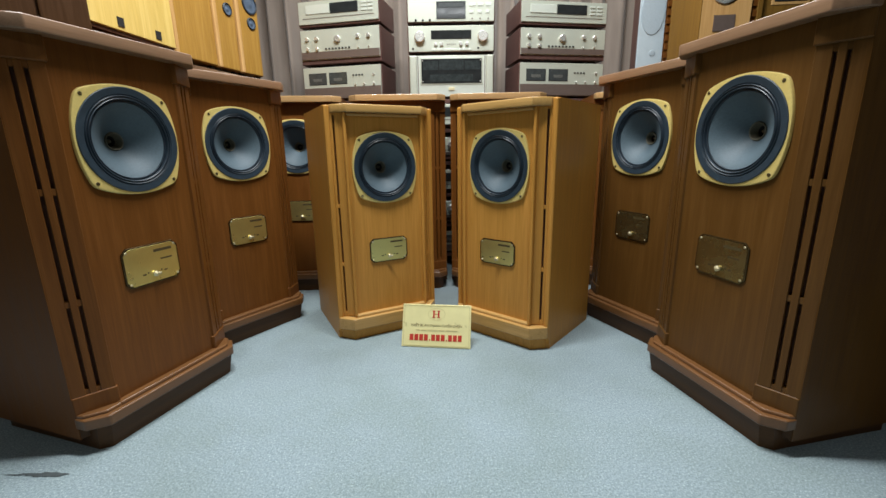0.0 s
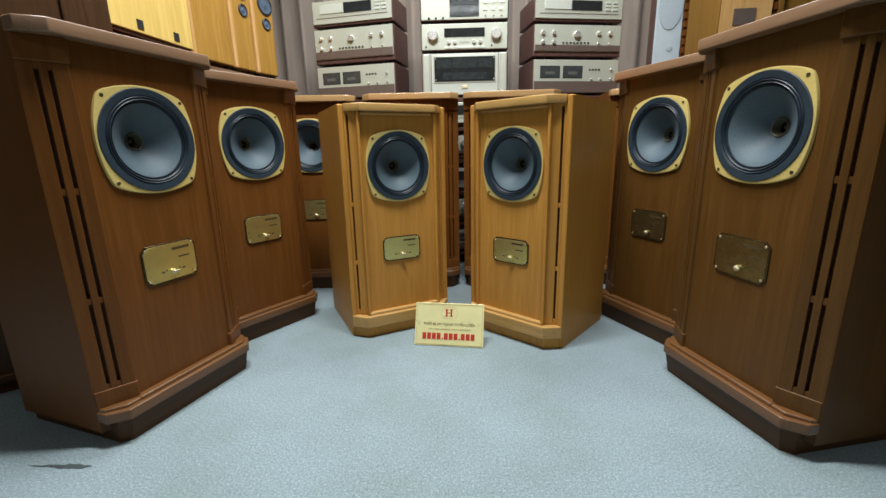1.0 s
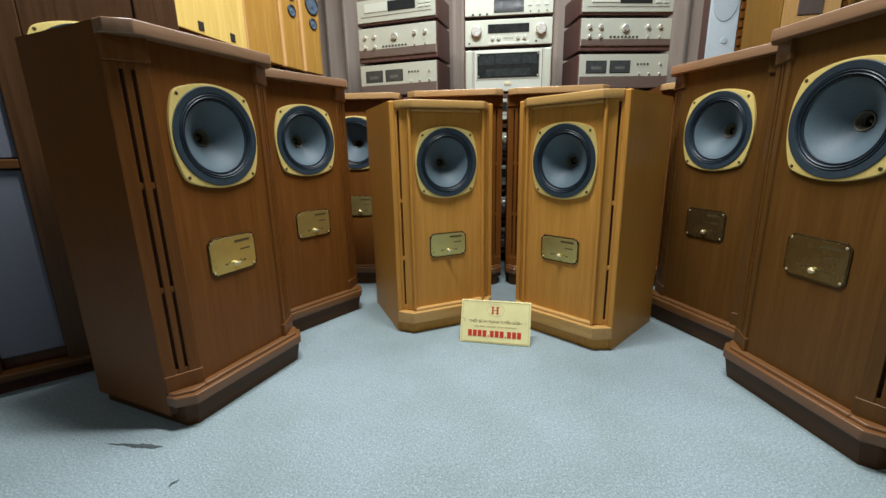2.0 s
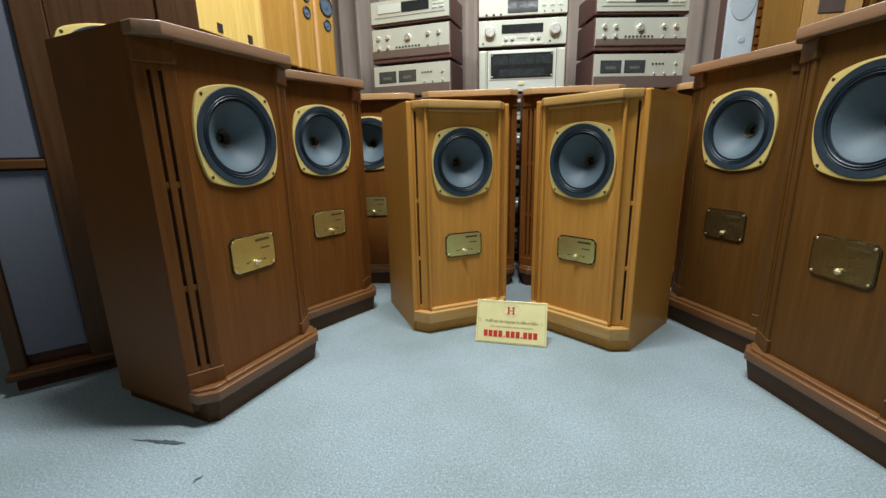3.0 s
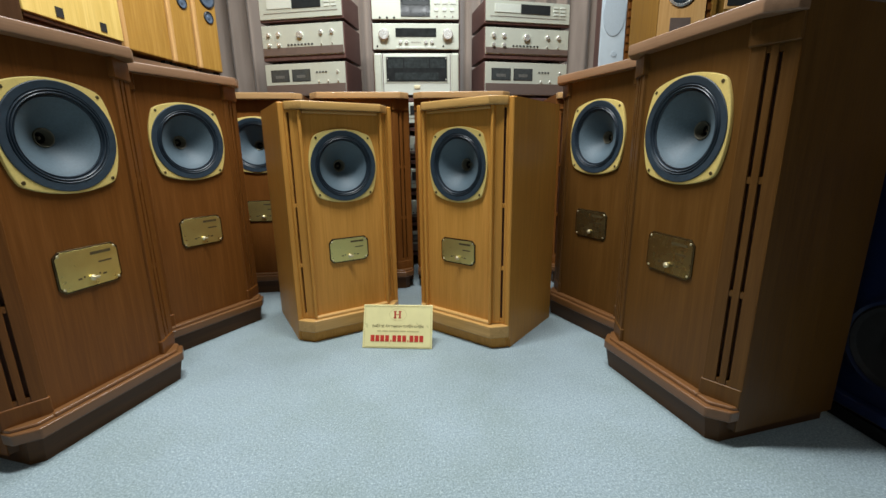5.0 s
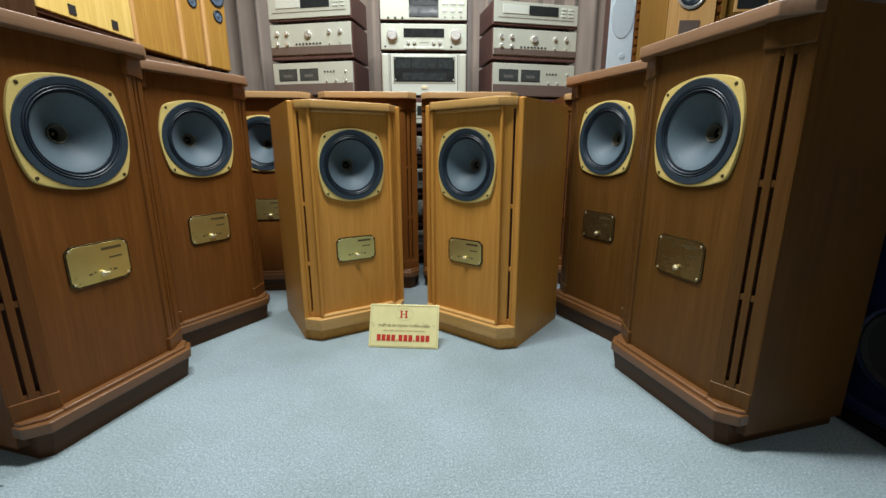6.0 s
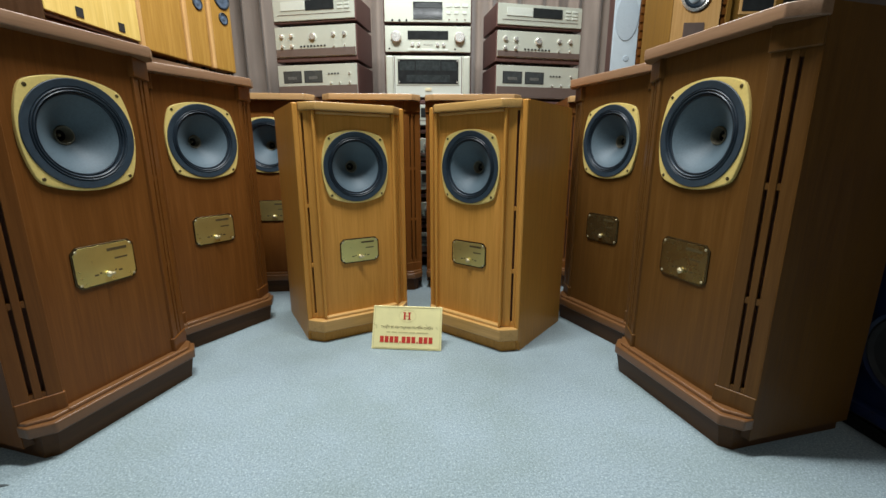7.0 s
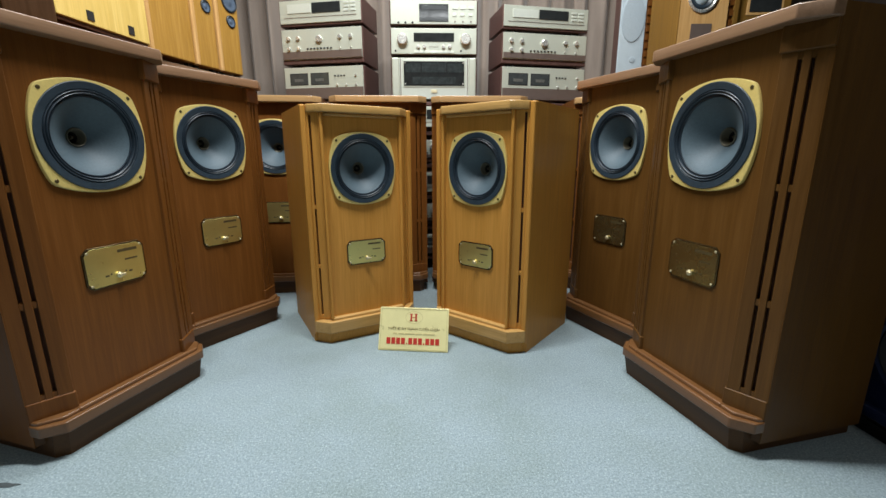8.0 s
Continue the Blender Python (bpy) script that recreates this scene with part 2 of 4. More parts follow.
def lathe(profile, count=48, bm=None, centre=(0, 0, 0)):
    """Turn a profile of (radius, depth) round the y axis."""
    bm = bm or bmesh.new()
    rings = []
    for r, y in profile:
        if r < 1e-6:
            rings.append([bm.verts.new((centre[0], centre[1] + y, centre[2]))])
        else:
            rings.append([bm.verts.new((centre[0] + r * math.cos(2 * math.pi * i / count), centre[1] + y, centre[2] + r * math.sin(2 * math.pi * i / count))) for i in range(count)])
    for a, b in zip(rings, rings[1:]):
        for i in range(count):
            j = (i + 1) % count
            if len(a) == 1:
                bm.faces.new((a[0], b[i], b[j]))
            elif len(b) == 1:
                bm.faces.new((a[i], a[j], b[0]))
            else:
                bm.faces.new((a[i], a[j], b[j], b[i]))
    return bm


def rod(x, z, r, y0, y1, count=20, bm=None, bevel=0.15):
    """A round knob or peg that lies along y, with its face at y0."""
    return lathe([(0, y0), (r * (1 - bevel), y0), (r, y0 + r * bevel), (r, y1), (0, y1)], count, bm, (x, 0, z))


def holed_panel(half, z0, z1, hole_z, hole_r, y, thick, count=64):
    """An upright panel with a round hole, its face at y."""
    bm = bmesh.new()
    inner, outer, inner_b, outer_b = [], [], [], []
    for i in range(count):
        a = 2 * math.pi * (i + 0.5) / count
        c, s = math.cos(a), math.sin(a)
        reach = min(half / abs(c) if abs(c) > 1e-9 else 9, ((z1 - hole_z) / s if s > 0 else (z0 - hole_z) / s) if abs(s) > 1e-9 else 9)
        for dest, yy, rr in ((inner, y, hole_r), (outer, y, reach), (inner_b, y + thick, hole_r), (outer_b, y + thick, reach)):
            dest.append(bm.verts.new((c * rr, yy, hole_z + s * rr)))
    corners = {}
    for sx in (-1, 1):
        for zz in (z0, z1):
            corners[sx, zz] = (bm.verts.new((sx * half, y, zz)), bm.verts.new((sx * half, y + thick, zz)))
    for i in range(count):
        j = (i + 1) % count
        bm.faces.new((inner[i], inner[j], inner_b[j], inner_b[i]))
        p, q = outer[i].co, outer[j].co
        front, back = [inner[i], outer[i]], [inner_b[i], outer_b[i]]
        if abs(p.x - q.x) > 1e-6 and abs(p.z - q.z) > 1e-6:
            key = (1 if p.x + q.x > 0 else -1, z1 if p.z + q.z > 2 * hole_z else z0)
            front.append(corners[key][0])
            back.append(corners[key][1])
        front += [outer[j], inner[j]]
        back += [outer_b[j], inner_b[j]]
        bm.faces.new(front)
        bm.faces.new(back[::-1])
    return bm


def bowed_square(half, bow, y0, y1, hole_r, count=96, edge=0.003):
    """The cast frame of a driver: a plate with four bowed sides, tight corners and a round hole."""
    bm = bmesh.new()
    loops = []
    off = half - bow

    def reach(a, inset):
        sides = []
        for k in range(4):
            b = a - k * math.pi / 2
            sides.append(off * math.cos(b) + math.sqrt(bow * bow - (off * math.sin(b)) ** 2))
        return sum(r ** -44.0 for r in sides) ** (-1 / 44.0) - inset

    for inset, y, round_hole in ((0, y1, False), (0, y0 + edge, False), (edge * 0.35, y0 + edge * 0.3, False), (edge, y0, False), (hole_r, y0, True), (hole_r, y1, True)):
        loop = []
        for i in range(count):
            a = 2 * math.pi * i / count
            r = hole_r if round_hole else reach(a, inset)
            loop.append(bm.verts.new((r * math.cos(a), y, r * math.sin(a))))
        loops.append(loop)
    for a, b in zip(loops, loops[1:]):
        for i in range(count):
            j = (i + 1) % count
            bm.faces.new((a[i], a[j], b[j], b[i]))
    return bm


def text_mesh(words, size, name):
    curve = bpy.data.curves.new(name, "FONT")
    curve.body, curve.size, curve.align_x, curve.align_y = words, size, "CENTER", "CENTER"
    curve.extrude, curve.resolution_u = 0.0004, 2
    tmp = bpy.data.objects.new(name, curve)
    scene.collection.objects.link(tmp)
    data = bpy.data.meshes.new_from_object(tmp.evaluated_get(bpy.context.evaluated_depsgraph_get()))
    bpy.data.objects.remove(tmp)
    bpy.data.curves.remove(curve)
    return data


# ---- the room ----
def room():
    floor = new("floor", mesh_of("floor", box(-3.2, 3.2, -3.2, 3.6, -0.1, 0.0), CARPET))
    tagged(floor, "worn blue-grey short-pile carpet floor with pale flecks", "carpet floor", kind="structure")
    # unseen walls close the room and are dark to bounce little light
    for name, b in (("wall_north", (-3.3, 3.3, 3.45, 3.6, 0, CEILING)), ("wall_south", (-3.3, 3.3, -3.2, -3.05, 0, CEILING)),
                    ("wall_west", (-3.3, -3.15, -3.05, 3.45, 0, CEILING)), ("wall_east", (3.15, 3.3, -3.05, 3.45, 0, CEILING))):
        tagged(new(name, mesh_of(name, box(*b), WALL)), "plain dark brown wall of the showroom, unseen, added to limit bounced light", "wall", kind="structure")
    tagged(new("ceiling", mesh_of("ceiling", box(-3.3, 3.3, -3.2, 3.6, CEILING, CEILING + 0.1), CEILING_PAINT)), "plain white painted ceiling", "ceiling", kind="structure")


room()


def curtain(x0, x1, y, label):
    """A pleated cloth that hangs from near the ceiling to the floor."""
    bm = bmesh.new()
    count = int((x1 - x0) / 0.009)
    rng = random.Random(int(100 * (x0 + 9)))
    waves = [(rng.uniform(0.8, 1.2), rng.uniform(0, 6.28)) for _ in range(4)]
    rows = []
    for zi in range(9):
        z = 0.02 + (CEILING - 0.06) * zi / 8
        row = []
        for i in range(count + 1):
            x = x0 + (x1 - x0) * i / count
            s = x + 0.012 * math.sin(9 * x + waves[0][1])
            d = 0.060 * math.sin(2 * math.pi * (s + 0.03 * math.sin(4.3 * x)) / 0.135) * (0.7 + 0.3 * math.sin(5 * x + waves[1][1]))
            d += 0.010 * math.sin(2 * math.pi * s / 0.083 + waves[2][1]) + 0.006 * math.sin(3 * z + 20 * x)
            row.append(bm.verts.new((x + 0.004 * math.sin(2 * z + 11 * x), y + d, z)))
        rows.append(row)
    for a, b in zip(rows, rows[1:]):
        for i in range(count):
            bm.faces.new((a[i], a[i + 1], b[i + 1], b[i]))
    data = mesh_of("curtain", bm, CURTAIN)
    data.shade_smooth()
    ob = new("curtain", data)
    mod = ob.modifiers.new("thickness", "SOLIDIFY")
    mod.thickness = 0.003
    return tagged(ob, label, "curtain", kind="structure")


curtain(-2.4, 2.4, 3.05, "mauve-brown pleated floor-length curtain behind the hi-fi stacks")


# ---- loudspeakers ----
def driver(parent, z, y, grow=1.0, half=0.1215):
    """A round driver in a yellow frame with bowed sides."""
    m = pose(0, y, z) @ Matrix.Scale(grow, 4)
    frame_ob = part("driver", bowed_square(half, 0.24, -0.0072, 0.0, 0.1150), BASKET, parent, "yellow-gold painted cast driver frame", m)
    part("gasket", lathe([(0.1168, -0.0070), (0.1164, -0.0088), (0.1150, -0.0096), (0.1010, -0.0082), (0.1000, -0.0066), (0.0992, -0.0055)], 72), GASKET, frame_ob, "blue-grey flat rubber ring")
    part("surround", lathe([(0.0993, -0.0055), (0.0984, -0.0082), (0.0972, -0.0092), (0.0958, -0.0082), (0.0948, -0.0050), (0.0938, -0.0050), (0.0928, -0.0078),
                            (0.0914, -0.0088), (0.0899, -0.0076), (0.0888, -0.0036), (0.0874, -0.0030), (0.0862, -0.0048), (0.0846, -0.0046), (0.0832, -0.0016)], 72), SURROUND, frame_ob, "ribbed black rubber surround")
    cone_profile = [(0.0836, -0.0022)] + [(0.0830 - 0.0622 * t, -0.0015 + 0.0530 * t ** 1.22) for t in [i / 12 for i in range(13)]]
    part("cone", lathe(cone_profile, 72), CONE, frame_ob, "grey paper cone")
    part("horn", lathe([(0.0212, 0.0520), (0.0208, 0.0482), (0.0196, 0.0474), (0.0182, 0.0484), (0.0168, 0.0530), (0.0146, 0.0600), (0.0125, 0.0660)], 36), THROAT, frame_ob, "bronze horn rim")
    part("throat", lathe([(0.0127, 0.0655), (0.0105, 0.0740), (0.0070, 0.0820), (0, 0.0822)], 32), BLACK, frame_ob, "black horn throat")
    part("phase_plug", lathe([(0, 0.0620), (0.0024, 0.0630), (0.0044, 0.0670), (0.0056, 0.0810)], 16), THROAT, frame_ob)
    for sx in (-1, 1):
        for sz in (-1, 1):
            part("bolt", rod(sx * 0.0922, sz * 0.0922, 0.0042, -0.0084, -0.004, 12), BOLT, frame_ob)
    return frame_ob


def name_plate(parent, z0, z1, half, y):
    """A brass plate with cut corners, a selector knob, screws and engraved lines."""
    zc, h = (z0 + z1) / 2, (z1 - z0) / 2
    cut = 0.0135

    def octagon(hx, hz, ya, yb, bev):
        pts = [(-hx, -hz + cut), (-hx + cut, -hz), (hx - cut, -hz), (hx, -hz + cut), (hx, hz - cut), (hx - cut, hz), (-hx + cut, hz), (-hx, hz - cut)]
        bm = prism(pts, -yb, -ya, bev)
        bmesh.ops.rotate(bm, verts=bm.verts, matrix=Matrix.Rotation(radians(90), 3, "X"))
        return bm

    plate = part("name_plate", octagon(half, h, y - 0.0040, y + 0.001, 0.0014), BRASS_EDGE, parent, "dark-edged selector plate", pose(0, 0, zc))
    part("face", octagon(half - 0.0042, h - 0.0042, y - 0.0046, y - 0.003, 0.0005), BRASS, plate, "brushed brass face")
    for sx in (-1, 1):
        for sz in (-1, 1):
            part("screw", rod(sx * (half - 0.011), sz * (h - 0.011), 0.0032, y - 0.0060, y - 0.003, 10), KNOB_GOLD, plate)
    knob = lathe([(0, -0.0095), (0.004, -0.0090), (0.0072, -0.0065), (0.0074, -0.003), (0.006, 0.0)], 20, None, (0, y - 0.0042, -h * 0.52))
    box(-0.003, 0.012, y - 0.0150, y - 0.0100, -h * 0.52 - 0.003, -h * 0.52 + 0.003, 0.001, knob)
    part("knob", knob, KNOB_GOLD, plate, "polished gold selector knob")
    for x0, x1, za, zb in ((0.006, half * 0.74, h * 0.56, h * 0.70), (0.022, half * 0.72, h * 0.12, h * 0.2),
                           (-half * 0.42, -half * 0.3, -h * 0.5, -h * 0.42), (half * 0.36, half * 0.48, -h * 0.5, -h * 0.42),
                           (-half * 0.25, -half * 0.2, -h * 0.45, -h * 0.37), (half * 0.24, half * 0.29, -h * 0.45, -h * 0.37)):
        part("engraved_bar", box(x0, x1, y - 0.0049, y - 0.004, za, zb), ENGRAVED, plate, soft=False)


def slotted_column(parent, side, inner, outer, z0, z1, slots, segments, material, cap, edge):
    """The canted front corner of a cabinet, with upright port slots between strips. inner, outer: plan points."""
    a, b = Vector(inner), Vector(outer)
    length = (b - a).length
    turn = math.atan2(b.y - a.y, b.x - a.x)
    m = Matrix.Translation((a.x, a.y, 0)) @ Matrix.Rotation(turn, 4, "Z")
    if side < 0:
        m = Matrix.Translation((-a.x, a.y, 0)) @ Matrix.Rotation(-turn, 4, "Z") @ Matrix.Diagonal((-1, 1, 1, 1))
    strips, prev = [], 0.0
    for s0, s1 in slots:
        strips.append((prev * length, s0 * length))
        prev = s1
    strips.append((prev * length, length))
    bm = bmesh.new()
    for x0, x1 in strips:
        box(x0, x1, 0.0, 0.016, z0, z1, 0.0016, bm)
    for za, zb in zip([z0] + [s[1] for s in segments], [s[0] for s in segments] + [z1]):
        for s0, s1 in slots:
            box(s0 * length - 0.001, s1 * length + 0.001, 0.002, 0.015, za, zb, 0, bm)
    bmesh.ops.transform(bm, matrix=m, verts=bm.verts)
    col = part("slotted_column", bm, material, parent)
    for za, zb in cap:
        bm = box(-0.004, length + 0.001, -0.0022 if za < 0.3 else -0.006, 0.012, za, zb, 0.0035)
        bmesh.ops.transform(bm, matrix=m, verts=bm.verts)
        part("corner_block", bm, edge, col)
    back = box(0.004, length - 0.004, 0.0165, 0.020, z0, z1)
    bmesh.ops.transform(back, matrix=m, verts=back.verts)
    part("slot_lining", back, SLOT_BROWN, col, "dark inside of the port slots", soft=False)


def cabinet(spec, m, label, group):
    """A floor-standing loudspeaker; its face lies on y = 0 and it stands on z = 0."""
    s = spec
    top = thing("loudspeaker", m, label, "loudspeaker", group)
    hw, iw, ch, depth, zt, zb = s["half"], s["inner"], s["cant"], s["depth"], s["height"], s["lip_top"]
    wall = 0.018
    u = [(-hw, ch), (-hw + wall, ch + 0.004), (-hw + wall, depth - wall), (hw - wall, depth - wall), (hw - wall, ch + 0.004), (hw, ch), (hw, depth), (-hw, depth)]
    part("body", prism(u, 0.0 if s["framed"] else 0.034, zt, 0.0), s["wood"], top)
    foot = [(-hw + 0.002, depth * 0.6), (-hw + 0.002, ch), (-iw, 0.001), (iw, 0.001), (hw - 0.002, ch), (hw - 0.002, depth * 0.6)]
    part("base", prism(foot, 0.002 if s["framed"] else 0.036, zb - 0.002), s["foot"], top, soft=False)
    part("baffle", holed_panel(iw, zb - 0.002, zt - s["board"] + 0.002, s["driver_z"], 0.1165 * s["grow"], 0.0, 0.018), s["wood"], top)
    for side in (-1, 1):
        slotted_column(top, side, (iw - 0.004, -0.006), (hw - 0.001, ch), zb - 0.002, zt - s["board"] + 0.001, s["slots"], s["segments"], s["wood"], s["caps"], s["wood"])
    tf, tx, tl = s["top_front"], s["top_half"], s["top_cant"]
    if s["framed"]:
        tx = hw - 0.019
        part("top_panel", box(-hw + 0.0185, hw - 0.0185, 0.052, depth - 0.0185, zt - 0.02, zt - 0.003), s["wood"], top)
        for side in (-1, 1):
            xa, xb = sorted((side * (iw - 0.006), side * (iw + 0.005)))
            part("frame_strip", box(xa, xb, -0.015, 0.006, zb - 0.002, zt - s["board"], 0.004), s["wood"], top)
            xa, xb = sorted((side * (hw - 0.0185), side * (hw + 0.0005)))
            part("side_edge", box(xa, xb, ch - 0.016, ch + 0.004, 0.03, zt, 0.005), s["wood"], top)
        part("top_rail", box(-iw + 0.010, iw - 0.010, -0.009, 0.004, zt - s["board"] - 0.010, zt - s["board"], 0.004), s["edge"], top)
        depth_top = 0.052
    else:
        part("top_panel", box(-hw + 0.0185, hw - 0.0185, ch + 0.013, depth - 0.0185, zt - 0.02, zt - 0.002), s["wood"], top)
        depth_top = ch + 0.004
    board = [(-tx, depth_top), (-tx, tf + tl), (-tx + tl, tf), (tx - tl, tf), (tx, tf + tl), (tx, depth_top)]
    part("top_board", prism(board, zt - s["board"], zt + 0.0015, 0.0028, rounds=1), s["edge"], top, "rounded moulded top board")
    lf, lx, ll = s["lip_front"], s["lip_half"], s["lip_cant"]
    lip = [(-lx, ch + 0.004), (-lx, lf + ll), (-lx + ll, lf), (lx - ll, lf), (lx, lf + ll), (lx, ch + 0.004)]
    part("lip", prism(lip, s["plinth"], zb - 0.005, 0.004, rounds=3), s["lip"], top, "moulded lip along the foot")
    part("ledge", prism([(-iw - 0.004, 0.004), (-iw + 0.002, lf + 0.012), (iw - 0.002, lf + 0.012), (iw + 0.004, 0.004)], zb - 0.010, zb + 0.005, 0.004, rounds=3), s["lip"], top)
    if not s["framed"]:
        for side in (-1, 1):
            e = 0.010
            block = [(iw - 0.004, lf + e + 0.004), (lx - ll - e * 0.6, lf + e + 0.004), (lx - e * 0.5, lf + ll + e), (hw - 0.001, ch + 0.004), (iw - 0.004, 0.004)]
            bm = prism([(side * x, y) for x, y in (block if side > 0 else reversed(block))], zb - 0.008, zb + 0.003, 0.004)
            part("corner_block", bm, s["lip"], top)
    px = s["plinth_half"]
    pc, pf = s["plinth_cant"], lf + 0.006
    plinth = [(-px, depth - 0.004), (-px, pf + pc), (-px + pc, pf), (px - pc, pf), (px, pf + pc), (px, depth - 0.004)]
    bm = prism(plinth, 0.0, s["plinth"] + 0.001)
    for v in bm.verts:
        if v.co.z < 0.001 and v.co.y < depth * 0.5:
            v.co.y += 0.013
            v.co.x *= 0.985
    part("plinth", bm, s["foot"], top, "undercut plinth that narrows towards the carpet", soft=False)
    driver(top, s["driver_z"], 0.0, s["grow"])
    name_plate(top, *s["plate"], 0.0)
    return top


LARGE = dict(framed=False, grow=1.052, half=0.2235, inner=0.153, cant=0.032, depth=0.334, height=0.9415, board=0.0262, lip_top=0.0955, plinth=0.063, lip_front=-0.031, lip_half=0.2255, lip_cant=0.0355,
             top_front=-0.034, top_half=0.2255, top_cant=0.0385, plinth_half=0.2070, plinth_cant=0.020, driver_z=0.7155, plate=(0.3562, 0.4589, 0.0765),
             slots=[(0.335, 0.42), (0.59, 0.675)], segments=[(0.152, 0.352), (0.366, 0.60), (0.614, 0.852)], caps=[(0.093, 0.140), (0.866, 0.9165)],
             wood=TEAK_DARK, edge=TEAK_EDGE, lip=TEAK_LIP, foot=TEAK_DEEP_SHADED)
DEEP = dict(LARGE, cant=0.028)
SMALL = dict(framed=True, grow=1.0, half=0.200, inner=0.142, cant=0.034, depth=0.358, height=0.8065, board=0.0235, lip_top=0.088, plinth=0.040, lip_front=-0.028, lip_half=0.2, lip_cant=0.046,
             top_front=-0.028, top_half=0.2005, top_cant=0.044, plinth_half=0.191, plinth_cant=0.036, driver_z=0.6053, plate=(0.2719, 0.3594, 0.0739),
             slots=[(0.50, 0.60)], segments=[(0.10, 0.270), (0.282, 0.475), (0.487, 0.775)], caps=[],
             wood=HONEY, edge=HONEY_EDGE, lip=HONEY_EDGE, foot=HONEY)

big = "brown teak loudspeaker with yellow-framed driver and brass plate"
# kind, x, y, turn, width, size and depth factors
PLACES = [
    (LARGE, -0.7504, 1.0161, 72.41, 0.970, 0.9875, 1.00, big, "large loudspeakers in the arc"),
    (LARGE, -0.7187, 1.4844, 57.39, 0.970, 0.9875, 1.00, big, "large loudspeakers in the arc"),
    (LARGE, 0.6746, 1.4516, -67.25, 0.970, 0.9875, 1.00, big, "large loudspeakers in the arc"),
    (DEEP, 0.6899, 0.9909, -77.70, 0.970, 0.9875, 1.00, big, "large loudspeakers in the arc"),
    (SMALL, -0.2061, 1.4819, 28.13, 0.960, 1.0250, 1.00, "honey-coloured wooden loudspeaker with slotted front corners behind a sign", "pair of honey loudspeakers"),
    (SMALL, 0.1873, 1.4090, -40.50, 0.950, 1.0250, 1.00, "honey-coloured wooden loudspeaker with slotted front corners behind a sign", "pair of honey loudspeakers"),
    (LARGE, -0.690, 1.99, 4.0, 1.0, 0.985, 1.0, big + ", mostly hidden", "back row loudspeakers"),
    (LARGE, -0.208, 1.99, 1.0, 1.0, 0.985, 1.0, big + ", mostly hidden", "back row loudspeakers"),
    (LARGE, 0.257, 1.99, -1.5, 1.0, 0.985, 1.0, big + ", mostly hidden", "back row loudspeakers"),
    (LARGE, 0.930, 1.99, -4.0, 1.0, 0.985, 1.0, big + ", mostly hidden", "back row loudspeakers"),
]
originals = {}
for spec, x, y, turn, wide, size, deep, label, group in PLACES:
    m = pose(x, y, 0, 0, 0, turn)
    key = id(spec)
    if key in originals:
        ob = copy_thing(originals[key], m)
    else:
        ob = originals[key] = cabinet(spec, m, label, group)
    tagged(ob, label, "loudspeaker", group)
    ob.matrix_basis = m @ Matrix.Diagonal((wide * size, deep * size, size, 1))
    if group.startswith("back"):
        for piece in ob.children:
            # back-row boards get their light from this brighter colour
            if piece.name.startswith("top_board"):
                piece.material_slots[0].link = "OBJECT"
                piece.material_slots[0].material = TEAK_LIT
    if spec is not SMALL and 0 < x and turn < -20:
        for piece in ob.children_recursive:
            # right-arm plates take the brass with the painted dark reflection
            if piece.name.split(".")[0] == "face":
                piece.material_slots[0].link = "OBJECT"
                piece.material_slots[0].material = BRASS_DARK_REFLECTION
                tagged(piece, "brass face with a dark reflection in its colour")
            # veneer copy that holds this side's dimmer light in its colour
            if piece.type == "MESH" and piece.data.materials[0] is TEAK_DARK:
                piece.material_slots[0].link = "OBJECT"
                piece.material_slots[0].material = TEAK_OLIVE_DIM


